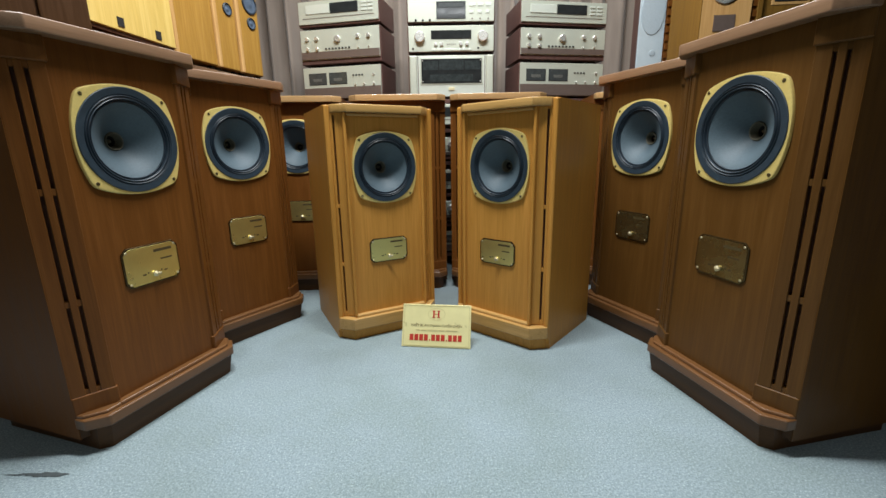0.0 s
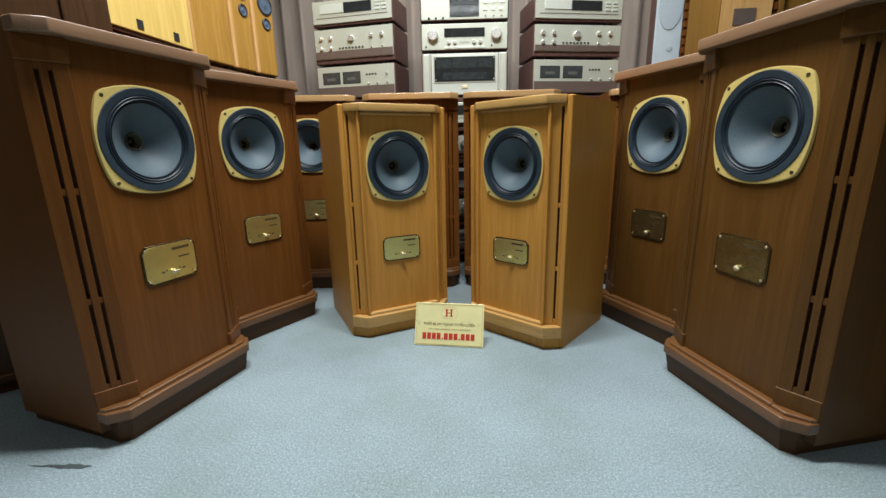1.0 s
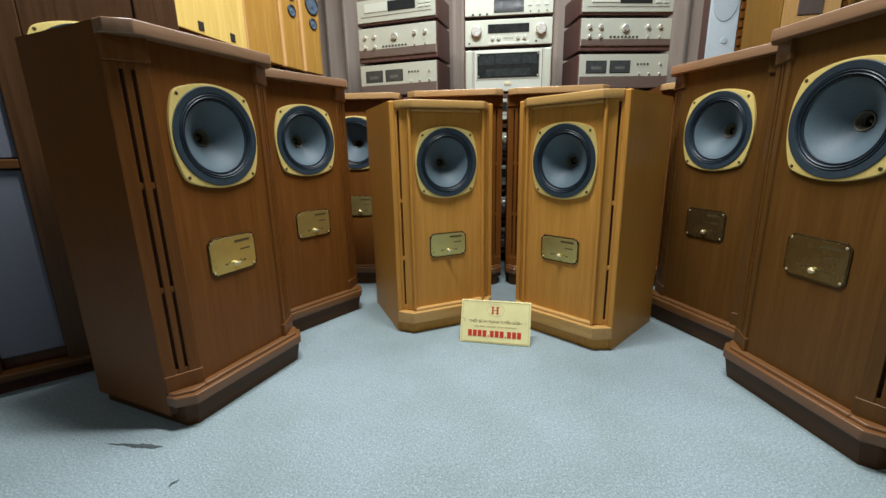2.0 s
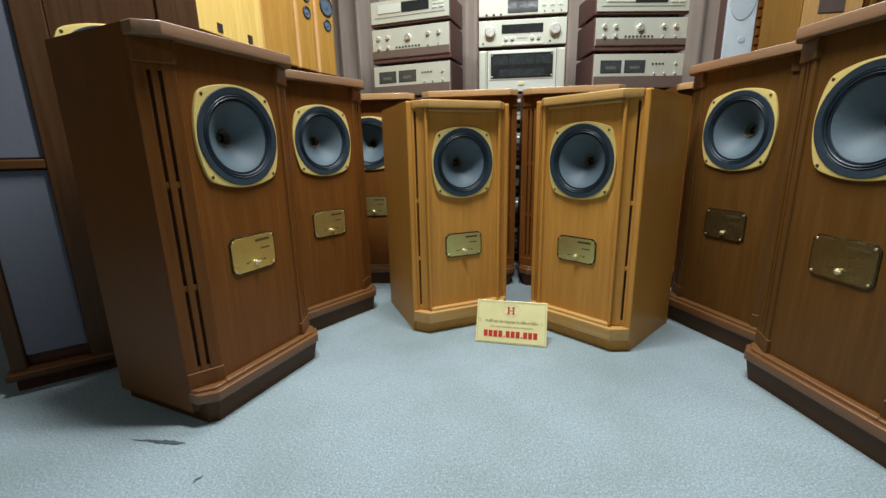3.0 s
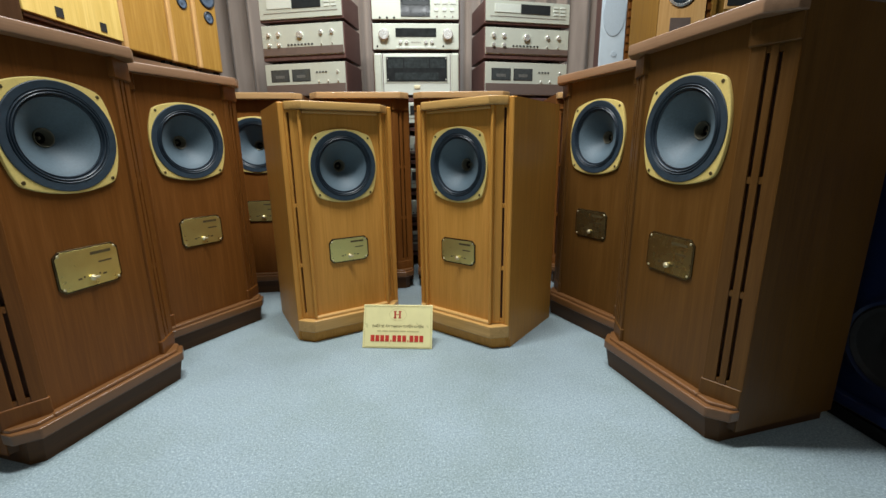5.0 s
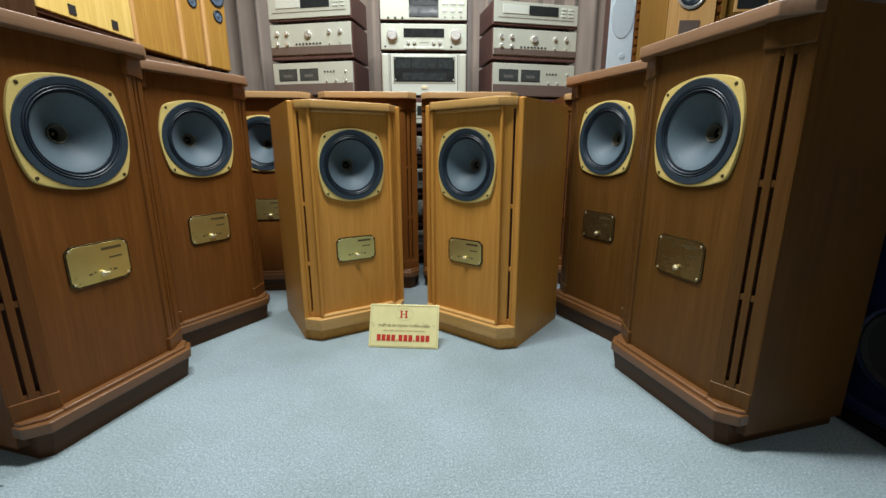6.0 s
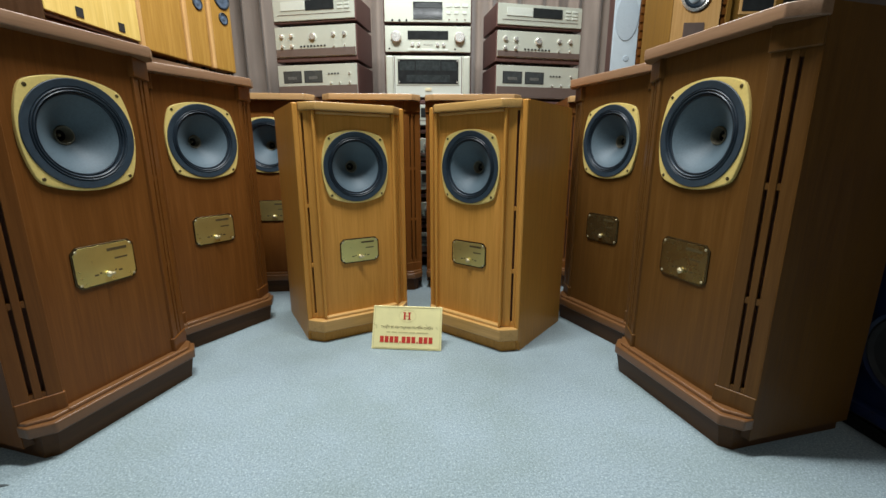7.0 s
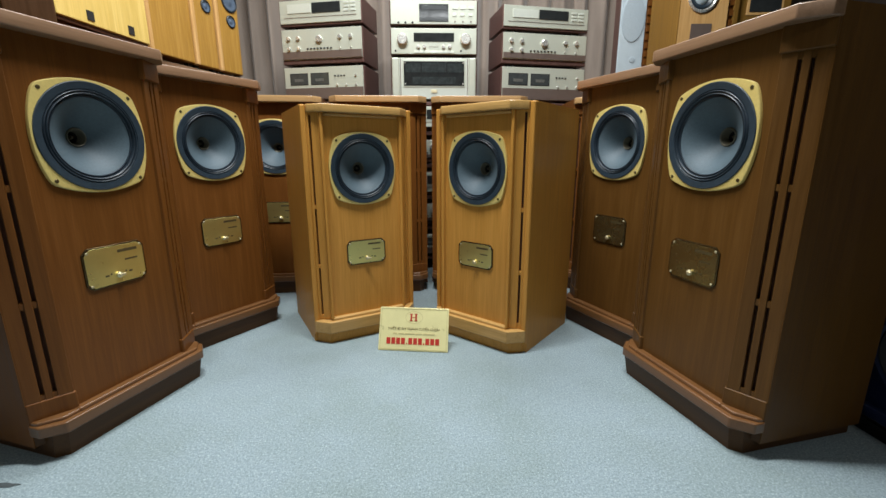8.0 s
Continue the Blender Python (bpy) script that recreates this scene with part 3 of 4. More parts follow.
# ---- hi-fi stacks ----
def amplifier(name, m, width, height, depth, label, category, group, style):
    top = thing(name, m, label, category, group)
    h, w = height, width / 2
    skirt = 0.036 if style == "pre" else 0.024 if style == "cd" else 0.014
    part("case", box(-w, w, 0.008, depth, 0.012, h, 0.004), CASE_WOOD, top, "dark walnut-brown case")
    part("faceplate", box(-w + 0.006, w - 0.006, 0.0, 0.012, skirt, h - 0.003, 0.002), CHAMPAGNE if style != "power_big" else CHAMPAGNE_LIGHT, top, "champagne aluminium faceplate")
    for sx in (-1, 1):
        for y in (0.05, depth - 0.05):
            part("foot", box(sx * (w - 0.06) - 0.02, sx * (w - 0.06) + 0.02, y - 0.02, y + 0.02, 0.0, 0.014, 0.003), RUBBER, top)
    if style in ("pre", "power"):
        part("lower_panel", box(-w + 0.007, w - 0.007, -0.002, 0.003, skirt + 0.002, h * 0.40, 0.001), BROWN_PANEL, top, "brown lower panel")
    if style == "pre":
        for fx in (-0.80, -0.56, 0.46, 0.72):
            part("knob", rod(fx * w, h * 0.74, 0.0105, -0.013, 0.0), SILVER, top)
        for fx in (-0.80, -0.56):
            part("knob", rod(fx * w, h * 0.47, 0.009, -0.013, 0.0), SILVER, top)
        part("volume_knob", rod(-0.04 * w, h * 0.70, 0.018, -0.016, 0.0, 28), SILVER, top, "large satin volume knob")
        for i in range(8):
            part("button", box(-0.36 * w + i * 0.020, -0.36 * w + i * 0.020 + 0.010, -0.004, 0.0, h * 0.44, h * 0.48), BLACK, top, soft=False)
        for fx in (0.46, 0.72):
            part("switch", rod(fx * w, h * 0.45, 0.004, -0.010, 0.0, 10), SILVER, top)
    if style == "power":
        for x0, x1 in ((-0.82, -0.40), (-0.30, 0.12)):
            part("meter", box(x0 * w, x1 * w, -0.002, 0.002, h * 0.50, h * 0.80), METER, top, "dark power meter window", soft=False)
            part("meter_frame", box(x0 * w - 0.004, x1 * w + 0.004, -0.001, 0.001, h * 0.48, h * 0.82), BLACK, top, soft=False)
            part("scale", box((x0 + 0.10) * w, (x1 - 0.10) * w, -0.0028, -0.001, h * 0.58, h * 0.66), SCALE_GREY, top, "faint printed meter scale", soft=False)
        for i in range(4):
            part("button", box(0.28 * w + i * 0.018, 0.28 * w + i * 0.018 + 0.009, -0.003, 0.0, h * 0.70, h * 0.74), BLACK, top, soft=False)
        for fx, fz, r in ((0.80, 0.72, 0.006), (0.34, 0.46, 0.005), (0.56, 0.46, 0.005), (0.80, 0.46, 0.006)):
            part("switch", rod(fx * w, h * fz, r, -0.008, 0.0, 12), SILVER, top)
    if style == "cd":
        part("drawer", box(-0.78 * w, -0.20 * w, -0.004, 0.002, h * 0.52, h * 0.84, 0.001), CHAMPAGNE_LIGHT, top, "pale disc drawer")
        part("display", box(-0.18 * w, 0.50 * w, -0.003, 0.002, h * 0.50, h * 0.86), DISPLAY, top, "dark display window", soft=False)
        for i in range(3):
            for j in range(2):
                part("button", box(0.58 * w + j * 0.16 * w, 0.70 * w + j * 0.16 * w, -0.004, 0.0, h * (0.50 + 0.13 * i), h * (0.58 + 0.13 * i), 0.001), CHAMPAGNE_LIGHT, top)
        part("groove", box(-0.88 * w, 0.88 * w, -0.0015, 0.002, h * 0.36, h * 0.38), BROWN_PANEL, top, soft=False)
    if style == "cd_centre":
        part("display", box(-0.33 * w, 0.33 * w, -0.003, 0.002, h * 0.20, h * 0.84), DISPLAY, top, "dark display window", soft=False)
        part("drawer", box(-0.28 * w, 0.28 * w, -0.005, 0.0, h * 0.62, h * 0.78, 0.001), METER, top, "grey disc drawer")
        for i in range(3):
            part("socket", rod((-0.80 + 0.16 * i) * w, h * 0.16, 0.006, -0.002, 0.002, 14), BLACK, top)
        for j, fx in enumerate((0.42, 0.60, 0.78)):
            part("button", box(fx * w, (fx + 0.13) * w, -0.003, 0.0, h * 0.66, h * 0.78, 0.001), CHAMPAGNE_LIGHT, top)
            part("button", box(fx * w, (fx + 0.09) * w, -0.003, 0.0, h * 0.40, h * 0.50, 0.001), CHAMPAGNE_LIGHT, top)
            part("button", rod((fx + 0.06) * w, h * 0.20, 0.004, -0.003, 0.0, 10), BROWN_PANEL, top)
    if style == "integrated":
        for fx in (-0.72, 0.72):
            part("volume_knob", rod(fx * w, h * 0.58, 0.028, -0.024, 0.0, 32), SILVER, top, "large satin knob")
        part("display", box(-0.46 * w, 0.46 * w, -0.002, 0.002, h * 0.52, h * 0.82), DISPLAY, top, "black display window", soft=False)
        for fx in (-0.36, -0.22, 0.22, 0.36):
            part("knob", rod(fx * w, h * 0.34, 0.009, -0.010, 0.0, 16), SILVER, top)
        for i in range(5):
            part("button", box((-0.10 + 0.045 * i) * w, (-0.08 + 0.045 * i) * w, -0.002, 0.0, h * 0.33, h * 0.36), BROWN_PANEL, top, soft=False)
        part("flap", box(-0.46 * w, 0.46 * w, -0.003, 0.002, h * 0.12, h * 0.20, 0.001), CHAMPAGNE_LIGHT, top)
        for fx in (-0.88, 0.62):
            part("socket", rod(fx * w, h * 0.2, 0.005, -0.002, 0.001, 12), BLACK, top)
    if style == "power_big":
        part("window_frame", box(-0.73 * w, 0.73 * w, -0.003, 0.002, h * 0.33, h * 0.94, 0.002), CHAMPAGNE, top, "raised champagne frame")
        part("meter_window", box(-0.70 * w, 0.70 * w, -0.005, -0.002, h * 0.36, h * 0.91, 0.001), DISPLAY, top, "wide black meter window")
        for x0, x1, z0, z1 in ((-0.28, 0.28, 0.66, 0.88), (-0.66, -0.31, 0.66, 0.86), (0.31, 0.66, 0.66, 0.86), (-0.50, 0.50, 0.40, 0.56)):
            part("meter", box(x0 * w, x1 * w, -0.0056, -0.004, h * z0, h * z1), METER_DIM, top, "dim meter scale behind glass", soft=False)
        for sx in (-1, 1):
            for sz in (0.40, 0.87):
                part("screw", rod(sx * 0.67 * w, h * sz, 0.004, -0.008, -0.004, 10), SILVER, top)
            part("pillar", box(sx * 0.885 * w - 0.020, sx * 0.885 * w + 0.020, -0.010, 0.002, h * 0.04, h * 0.985, 0.007), CHAMPAGNE, top, "rounded champagne pillar")
            part("groove", box(sx * 0.775 * w - 0.002, sx * 0.775 * w + 0.002, -0.001, 0.002, h * 0.07, h * 0.97), BROWN_PANEL, top, soft=False)
        part("badge", box(-0.07 * w, 0.07 * w, -0.004, 0.0, h * 0.20, h * 0.27, 0.001), KNOB_GOLD, top, "small gold badge")
    return top


def rack(name, m, width, depth, height, label):
    """A low dark wooden rack: two side panels, shelves and a back."""
    top = thing(name, m, label, "hi-fi rack", "racks under the hi-fi stacks")
    w = width / 2
    for sx in (-1, 1):
        part("side_panel", box(sx * w - 0.012, sx * w + 0.012, 0.0, depth, 0.0, height, 0.002), CASE_WOOD, top)
    for z in (0.06, 0.24, 0.42, 0.60, 0.78, height - 0.022):
        part("shelf", box(-w + 0.013, w - 0.013, 0.002, depth - 0.004, z, z + 0.02, 0.002), CASE_WOOD, top)
    return top


STACKS = [
    # x, y, turn, width, base height, [(style, name, height, label)]
    (0.053, 2.42, 0.0, 0.473, 0.960, [("power_big", "power_amplifier", 0.232, "champagne power amplifier with a wide black meter window in the stack"),
                                      ("integrated", "integrated_amplifier", 0.148, "pale champagne integrated amplifier with two large knobs in the stack"),
                                      ("cd_centre", "disc_player", 0.135, "champagne disc player with a dark centre display in the stack")]),
    (-0.574, 2.51, -12.0, 0.487, 0.970, [("power", "power_amplifier", 0.192, "champagne and brown power amplifier with two meters in the stack"),
                                         ("pre", "control_amplifier", 0.199, "champagne and brown control amplifier with many knobs in the stack"),
                                         ("cd", "disc_player", 0.146, "champagne disc player with a dark display on a control amplifier")]),
    (0.662, 2.42, 9.3, 0.494, 0.955, [("power", "power_amplifier", 0.188, "champagne and brown power amplifier with two meters in the stack"),
                                      ("pre", "control_amplifier", 0.172, "champagne and brown control amplifier with many knobs in the stack"),
                                      ("cd", "disc_player", 0.132, "champagne disc player with a dark display on a control amplifier")]),
]
for x, y, turn, wide, z, units in STACKS:
    rack("hifi_rack", pose(x, y - 0.01, 0, 0, 0, turn), 0.52, 0.42, z, "dark walnut hi-fi rack with shelves under a stack of amplifiers")
    if x == 0.053:
        for sz, style, name in ((0.08, "power", "power_amplifier"), (0.26, "pre", "control_amplifier"), (0.44, "cd", "disc_player"), (0.62, "pre", "control_amplifier"), (0.80, "cd", "disc_player")):
            amplifier(name, pose(x, y - 0.016, sz, 0, 0, turn), 0.47, 0.135, 0.36, "champagne hi-fi component on a rack shelf, mostly hidden", "disc player" if "disc" in name else "amplifier", "hi-fi stacks", style)
    for style, name, height, label in units:
        amplifier(name, pose(x, y, z, 0, 0, turn), wide, height - 0.003, 0.37 if x == 0.053 else 0.25, label, "disc player" if "disc" in name else "amplifier", "hi-fi stacks", style)
        z += height


# ---- things behind the left arm of the arc ----
def side_cabinet(name, m, w, d, h, material, label, category):
    """A plain veneered cabinet with a top board and a plinth."""
    top = thing(name, m, label, category)
    part("body", box(-w / 2, w / 2, 0, d, 0.04, h - 0.03, 0.003), material, top)
    part("top_board", box(-w / 2 - 0.008, w / 2 + 0.008, -0.01, d, h - 0.03, h, 0.006), TEAK_EDGE, top)
    part("plinth", box(-w / 2 + 0.01, w / 2 - 0.01, 0.015, d - 0.01, 0, 0.041), TEAK_DEEP_SHADED, top)
    return top


side_cabinet("sideboard", pose(-1.150, 1.66, 0, 0, 0, 83.8), 0.42, 0.36, 1.088, TEAK_DARK, "brown wooden cabinet behind the loudspeakers carrying a pale box", "cabinet")
yellow = thing("wooden_box", pose(-1.1125, 1.645, 1.088, 0, 0, 83.8), "pale yellow wooden box with two small dark badges on a cabinet", "box")
part("body", box(-0.19, 0.19, 0.0, 0.30, 0.012, 0.36, 0.004), PALE_WOOD, yellow)
part("base", box(-0.185, 0.185, 0.008, 0.29, 0.0, 0.014), RED_BROWN, yellow)
for bx in (-0.07, 0.10):
    part("badge", box(bx - 0.013, bx + 0.013, -0.003, 0.001, 0.026, 0.056), BLACK, yellow, "small dark square badge", soft=False)


def tower(m, w, label, drivers):
    top = thing("tower_loudspeaker", m, label, "loudspeaker", "tan tower loudspeakers")
    part("body", box(-w / 2, w / 2, 0.0, 0.30, 0.015, 0.95, 0.008), TAN_WOOD, top)
    part("edge_strip", box(-w / 2 - 0.002, -w / 2 + 0.022, -0.010, 0.02, 0.012, 0.945, 0.008), LIGHT_TAN, top, "pale rounded front edge")
    for z, r in drivers:
        d = part("driver", lathe([(r * 1.12, 0.0), (r * 1.12, -0.006), (r, -0.008), (r * 0.92, -0.002)], 28), SURROUND, top, "", pose(0.022, 0, z))
        part("cone", lathe([(r * 0.93, -0.003), (r * 0.62, -0.0006), (r * 0.48, -0.0008), (r * 0.28, -0.0040), (0, -0.0055)], 28), STEEL_BLUE, d, "steel-blue cone")
    for sx in (-1, 1):
        for y in (0.03, 0.27):
            part("foot", box(sx * (w / 2 - 0.02) - 0.012, sx * (w / 2 - 0.02) + 0.012, y - 0.012, y + 0.012, 0, 0.016), RUBBER, top)
    return top


side_cabinet("low_cabinet", pose(-1.115, 2.21, 0, 0, 0, 74), 0.58, 0.34, 1.085, TEAK_DARK, "brown wooden cabinet behind the loudspeakers carrying three tan towers", "cabinet")
tower(pose(-1.129, 2.055, 1.085, 0, 0, 77.6), 0.259, "wide tan wooden tower loudspeaker standing on a cabinet", [(0.55, 0.06)])
tower(pose(-1.081, 2.256, 1.085, 0, 0, 74.5), 0.152, "slim tan tower loudspeaker with small steel-blue drivers", [(0.30, 0.026), (0.38, 0.026), (0.47, 0.04)])
tower(pose(-1.033, 2.408, 1.085, 0, 0, 70.7), 0.160, "slim tan tower loudspeaker with a steel-blue woofer", [(0.275, 0.026), (0.37, 0.045), (0.48, 0.045)])


def grille_speaker(m):
    """A tall, wide cabinet with a centre baffle and cloth grilles beside it."""
    top = thing("grille_loudspeaker", m, "tall dark brown loudspeaker with grey cloth side grilles", "loudspeaker")
    h, left, right = 1.42, -0.37, 0.235
    part("body", box(left, right, 0.020, 0.22, 0.05, h - 0.03, 0.016), RED_BROWN, top)
    # narrow pale line down the right side, short of the back edge
    part("edge_strip", box(right - 0.002, right + 0.003, 0.160, 0.168, 0.07, h - 0.05, 0.001), TEAK_EDGE, top)
    part("baffle", holed_panel(0.125, 0.065, h - 0.035, 0.900, 0.122, 0.0, 0.0195), BROWN_BLACK, top)
    for x0, x1 in ((-0.193, -0.127), (0.127, right), (left, left + 0.034)):
        part("stile", box(x0, x1, -0.012, 0.019, 0.065, h - 0.035, 0.004), BROWN_BLACK, top)
    for z0, z1 in ((0.105, 0.635), (0.665, h - 0.05)):
        part("grille", box(left + 0.035, -0.194, 0.002, 0.018, z0, z1, 0.004), GRILLE, top, "blue-grey grille cloth panel")
    part("rail", box(left + 0.034, -0.193, -0.010, 0.019, 0.637, 0.663, 0.004), TEAK_DEEP_SHADED, top)
    part("lip", box(left - 0.012, right + 0.01, -0.03, 0.10, 0.045, 0.068, 0.006), TEAK_DEEP_SHADED, top)
    part("plinth", box(left, right, 0.01, 0.215, 0.0, 0.046), RED_BROWN, top)
    part("top_board", box(left - 0.012, right + 0.004, -0.03, 0.225, h - 0.032, h, 0.006), TEAK_DEEP_SHADED, top)
    driver(top, 0.900, 0.0, 1.08)
    return top


grille_speaker(pose(-1.197, 1.158, 0, 0, 0, 42))


OLIVE_TAN = wood("olive_tan_veneer", (0.15, 0.074, 0.011), (0.185, 0.094, 0.015), (0.22, 0.115, 0.020), scale=0.8, rough=0.75, coat=0.0)


# ---- things behind the right arm of the arc ----
def blue_monitor(m):
    top = thing("monitor_loudspeaker", m, "dark navy-blue monitor loudspeaker with a black woofer on the carpet", "loudspeaker")
    part("body", box(-0.127, 0.127, 0.012, 0.34, 0.03, 0.66, 0.004), RED_BROWN, top)
    part("baffle", holed_panel(0.123, 0.081, 0.65, 0.231, 0.100, 0.0, 0.011), NAVY, top, "navy-blue painted baffle")
    part("ledge", box(-0.130, 0.130, -0.022, 0.012, 0.052, 0.080, 0.005), NAVY, top, "navy-blue front ledge")
    part("plinth", box(-0.126, 0.126, 0.004, 0.335, 0.0, 0.031), BLACK, top)
    w = part("woofer", lathe([(0.114, 0.0), (0.114, -0.006), (0.105, -0.009), (0.098, -0.004)], 48), NAVY, top, "navy-blue woofer rim", pose(0, 0, 0.231))
    part("cone", lathe([(0.099, -0.004), (0.092, -0.010), (0.085, 0.0), (0.04, 0.011), (0.036, 0.005), (0, 0.001)], 48), BLACK, w, "black woofer cone")
    return top


blue_monitor(pose(1.095, 0.777, 0, 0, 0, -88))


def notched_trim(m, h, label):
    top = thing("notched_board", m, label, "board")
    part("board", box(-0.012, 0.012, 0.012, 0.05, 0, h, 0.002), TEAK_DARK, top)
    part("edge", box(0.012, 0.034, 0.0, 0.05, 0, h, 0.003), OLIVE_TAN, top)
    z = 0.9
    while z < h - 0.03:
        part("peg", box(-0.008, 0.013, 0.004, 0.013, z, z + 0.026, 0.002), TEAK_DARK, top)
        z += 0.042
    return top


pale = thing("panel_loudspeaker", pose(1.131, 2.42, 0, 0, 0, -6), "tall pale blue-grey loudspeaker with round mesh covers behind the row", "loudspeaker")
part("body", box(-0.067, 0.067, 0.008, 0.10, 0.0, 1.62, 0.004), CASE_WOOD, pale)
part("baffle", box(-0.066, 0.066, -0.006, 0.009, 0.02, 1.61, 0.003), PALE_BLUE, pale, "pale blue-grey painted baffle")
part("cover", lathe([(0.056, -0.006), (0.054, -0.010), (0, -0.012)], 40), PALE_BLUE_DARK, pale, "round mesh driver cover", pose(0.0, 0, 1.385) @ Matrix.Diagonal((1.1, 1, 2.1, 1)))
part("cover", lathe([(0.016, -0.006), (0.014, -0.009), (0, -0.010)], 24), PALE_BLUE_DARK, pale, "small mesh cover", pose(0.012, 0, 1.18))
notched_trim(pose(1.211, 2.40, 0), 1.62, "brown notched upright board beside a pale loudspeaker")
side_cabinet("tall_cabinet", pose(1.312, 2.43, 0, 0, 0, 0), 0.13, 0.30, 1.7, OLIVE_TAN, "tall olive-tan wooden cabinet standing behind the row", "cabinet")
tan = thing("bookshelf_loudspeaker", pose(1.258, 2.0, 0, 0, 0, -4), "tall light tan loudspeaker with a dark badge behind the row", "loudspeaker")
part("body", box(-0.108, 0.108, 0.006, 0.30, 0.0, 1.55, 0.004), OLIVE_TAN, tan)
part("baffle", holed_panel(0.104, 0.02, 1.54, 1.352, 0.066, 0.0, 0.0065), LIGHT_TAN, tan, "light tan front panel")
tdr = part("driver", lathe([(0.064, 0.0), (0.064, -0.006), (0.056, -0.010), (0.050, -0.002)], 40), SILVER, tan, "driver with a metal rim", pose(-0.012, 0, 1.352))
part("cone", lathe([(0.051, -0.003), (0.044, -0.006), (0.030, 0.004)], 36), SURROUND, tdr, "dark cone")
# the cap's pale blue is a reflection put into its colour
part("dust_cap", lathe([(0.031, 0.004), (0.024, -0.002), (0.012, -0.006), (0, -0.007)], 28), PALE_BLUE, tdr, "dust cap with a pale blue reflection in its colour")
part("badge", box(-0.05, 0.040, -0.004, 0.001, 1.178, 1.243), BROWN_PANEL, tan, "dark rectangular badge", soft=False)
notched_trim(pose(1.384, 2.0, 0), 1.55, "brown notched upright board beside a tan loudspeaker")
hutch = side_cabinet("tall_cabinet", pose(1.542, 2.02, 0, 0, 0, -4), 0.24, 0.30, 1.62, OLIVE_TAN, "tall olive-tan wooden cabinet with a dark glass panel behind the row", "cabinet")
part("glass_panel", box(-0.062, 0.075, -0.006, 0.002, 1.30, 1.52, 0.002), DISPLAY, hutch, "dark glass panel")
part("panel_frame", box(-0.074, 0.087, -0.003, 0.002, 1.286, 1.534, 0.003), LIGHT_TAN, hutch, "tan wooden panel frame")


# ---- the sign ----
LEAN_BACK = 24
sign = thing("sign_plate", pose(-0.036, 1.325, 0.002, -LEAN_BACK, 0, -7.0), "pale gold sign with red and brown print leaning on the carpet", "sign")
SW, SH = 0.1225, 0.150
part("plate", box(-SW, SW, 0.0, 0.004, 0.0, SH, 0.0012), SIGN_FACE, sign)
part("easel_leg", box(-0.03, 0.03, 0.004, 0.010, 0.0, SH * 0.8, 0.001), SIGN_FACE, sign)


def sign_mark(name, x0, x1, z0, z1, material, label=""):
    part(name, box(x0, x1, -0.0012, 0.0005, z0, z1), material, sign, label, soft=False)


for x in (-0.0105, 0.0065):
    sign_mark("logo_bar", x - 0.0025, x + 0.003, SH * 0.69, SH * 0.85, SIGN_RED, "red emblem bar")
    sign_mark("logo_foot", x - 0.0048, x + 0.0053, SH * 0.685, SH * 0.705, SIGN_RED)
    sign_mark("logo_foot", x - 0.0048, x + 0.0053, SH * 0.835, SH * 0.855, SIGN_RED)
sign_mark("logo_link", -0.0075, 0.0040, SH * 0.763, SH * 0.777, SIGN_RED)
ring = bmesh.new()
inner = [ring.verts.new((0.0300 * math.cos(i * math.pi / 20), -0.0008, SH * 0.77 + 0.0205 * math.sin(i * math.pi / 20))) for i in range(40)]
outer = [ring.verts.new((0.0309 * math.cos(i * math.pi / 20), -0.0008, SH * 0.77 + 0.0214 * math.sin(i * math.pi / 20))) for i in range(40)]
for i in range(40):
    ring.faces.new((inner[i], outer[i], outer[(i + 1) % 40], inner[(i + 1) % 40]))
part("emblem_ring", ring, SIGN_PALE, sign, "thin pale brown ring", soft=False)
words = new("slogan", text_mesh("THI\u1ebeT B\u1eca \u00c2M THANH TUY\u1ec2N CH\u1eccN", 0.0112, "slogan"))
words.data.materials.clear()
words.data.materials.append(SIGN_BROWN)
words.parent = sign
words.matrix_basis = pose(0, -0.0008, SH * 0.50, 90, 0, 0)
tagged(words, "brown printed slogan")
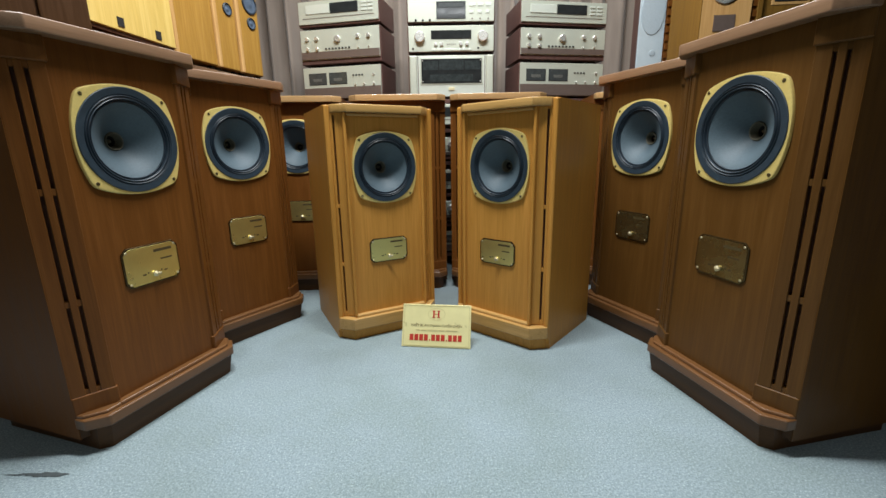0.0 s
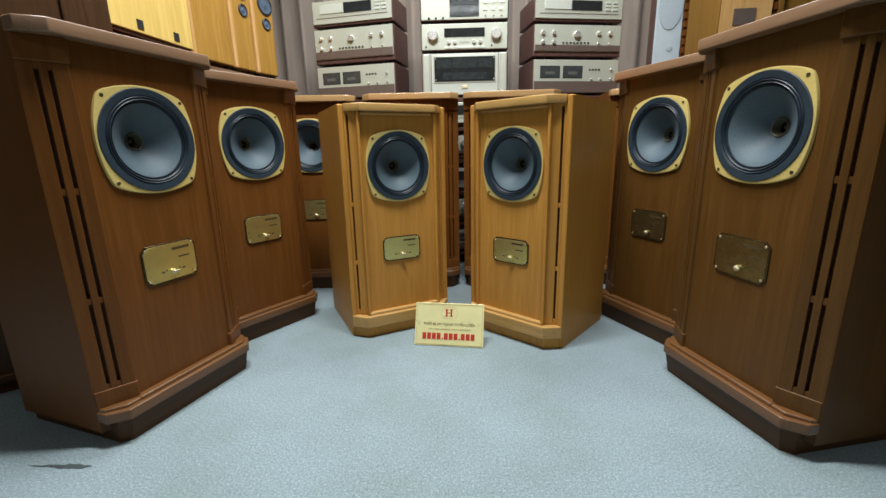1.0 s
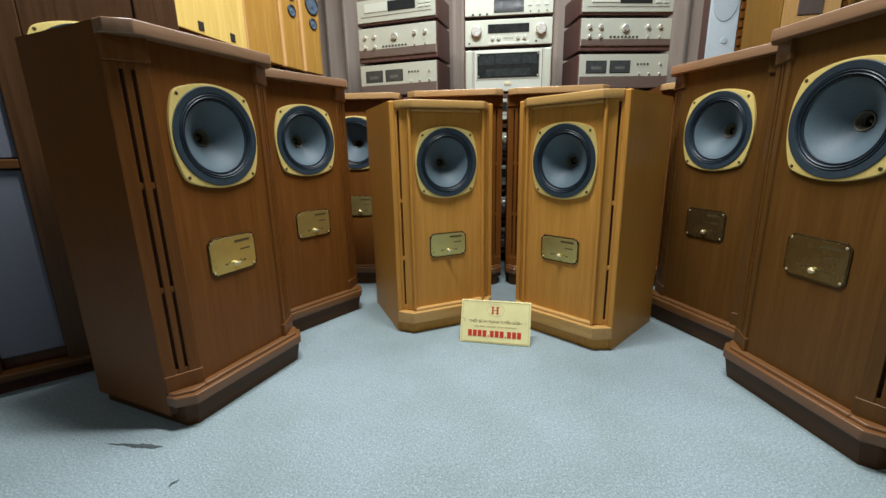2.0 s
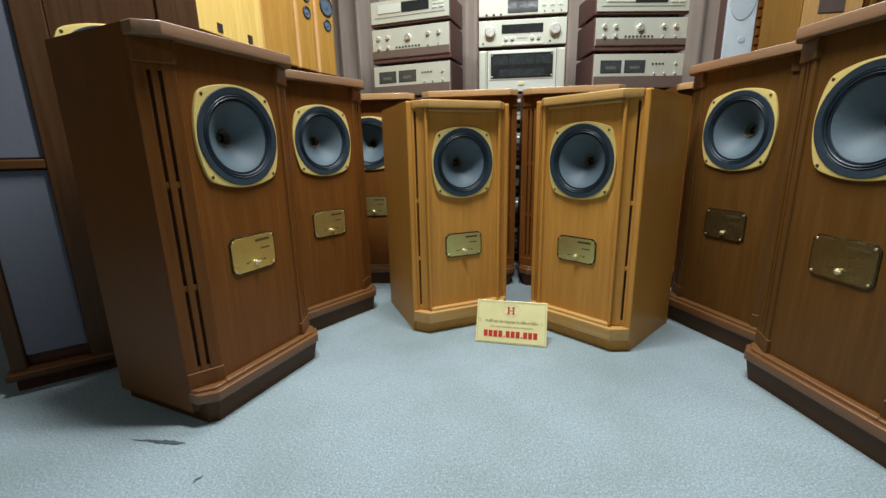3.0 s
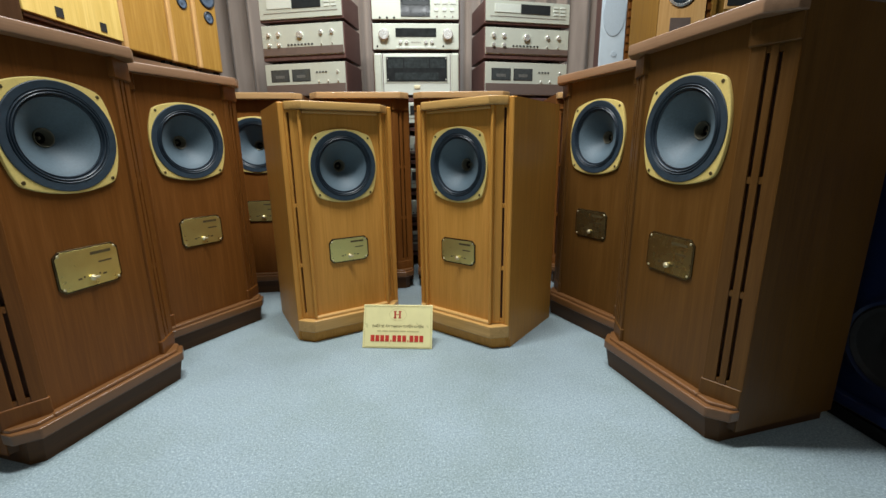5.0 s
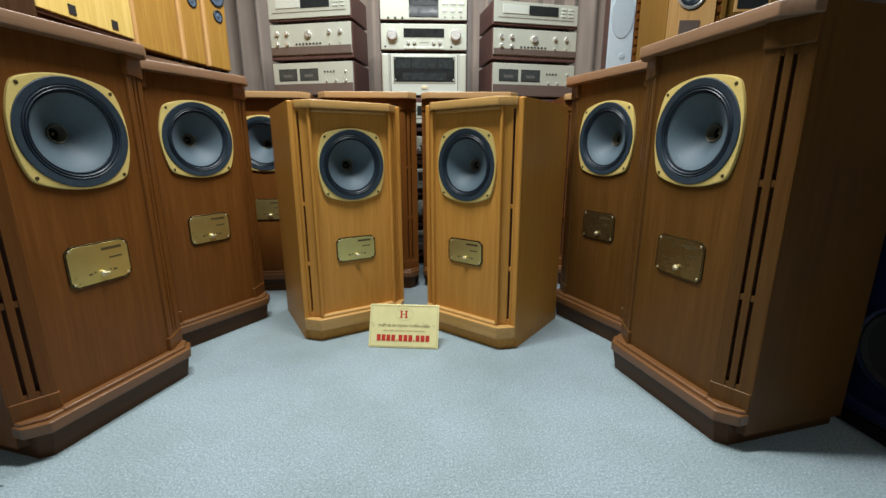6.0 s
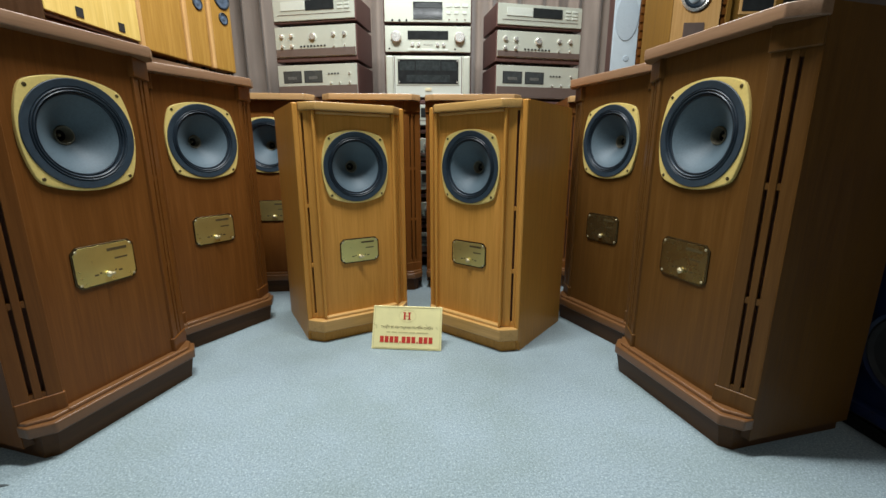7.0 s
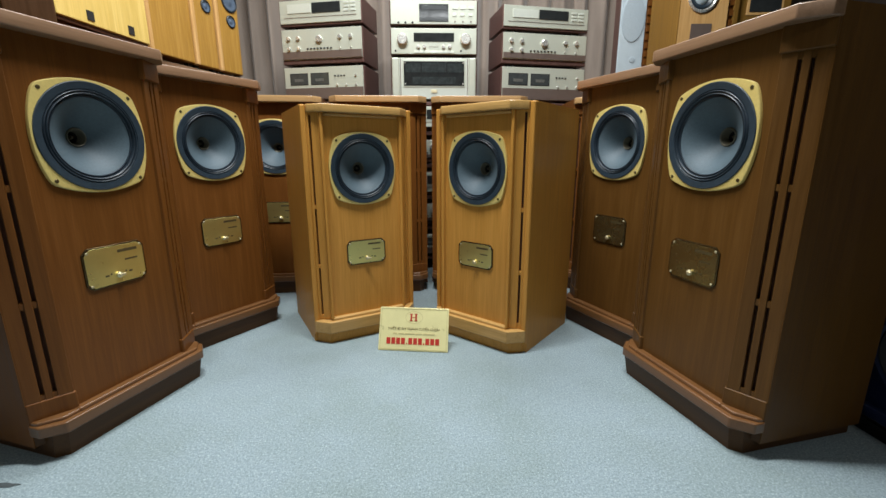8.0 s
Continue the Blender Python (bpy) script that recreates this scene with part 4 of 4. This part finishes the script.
for x0, x1 in ((-0.072, -0.058), (-0.054, -0.034), (-0.030, 0.005), (0.009, 0.030), (0.034, 0.075)):
    sign_mark("print_bar", x0, x1, SH * 0.378, SH * 0.404, SIGN_PALE)
for bx0, bx1, bz0, bz1 in ((-0.117, 0.117, 0.0045, 0.0055), (-0.117, 0.117, SH - 0.0055, SH - 0.0045), (-0.117, -0.116, 0.0055, SH - 0.0055), (0.116, 0.117, 0.0055, SH - 0.0055)):
    sign_mark("border_line", bx0, bx1, bz0, bz1, SIGN_PALE)
x = -0.094
for group_size in (4, 3, 3):
    for k in range(group_size):
        sign_mark("red_bar", x, x + 0.0135, SH * 0.15, SH * 0.295, SIGN_RED, "red printed bar")
        x += 0.0172
    if x < 0.07:
        sign_mark("red_dot", x + 0.001, x + 0.005, SH * 0.15, SH * 0.185, SIGN_RED)
    x += 0.0085

# ---- scuffs on the carpet ----
def scuff(points, widths):
    """A worn streak in the pile that follows a line and thins out."""
    bm = bmesh.new()
    a, b = Vector(points[0]), Vector(points[1])
    side = (b - a).normalized().orthogonal()
    left, right = [], []
    k = 22
    for i in range(k + 1):
        t = i / k
        x = t * (len(widths) - 1)
        j = min(int(x), len(widths) - 2)
        w = widths[j] + (widths[j + 1] - widths[j]) * (x - j)
        p = a.lerp(b, t) + side * 0.004 * noise.noise((i * 0.4, a.x, 0))
        left.append(bm.verts.new((p + side * w * (1 + 0.5 * noise.noise((i * 0.8, 1, a.y)))).to_3d() + Vector((0, 0, 0.0015))))
        right.append(bm.verts.new((p - side * w * (1 + 0.5 * noise.noise((i * 0.8, 5, a.y)))).to_3d() + Vector((0, 0, 0.0015))))
    for i in range(k):
        bm.faces.new((left[i], left[i + 1], right[i + 1], right[i]))
    ob = new("carpet_scuff", mesh_of("carpet_scuff", bm, STAIN))
    tagged(ob, "small dark scuff mark on the blue-grey carpet", "stain", kind="structure")


scuff([(-0.962, 0.755), (-0.819, 0.754)], (0.0004, 0.002, 0.004, 0.0065, 0.007, 0.0004))
scuff([(-0.718, 0.646), (-0.709, 0.666)], (0.0006, 0.003, 0.0022, 0.0004))
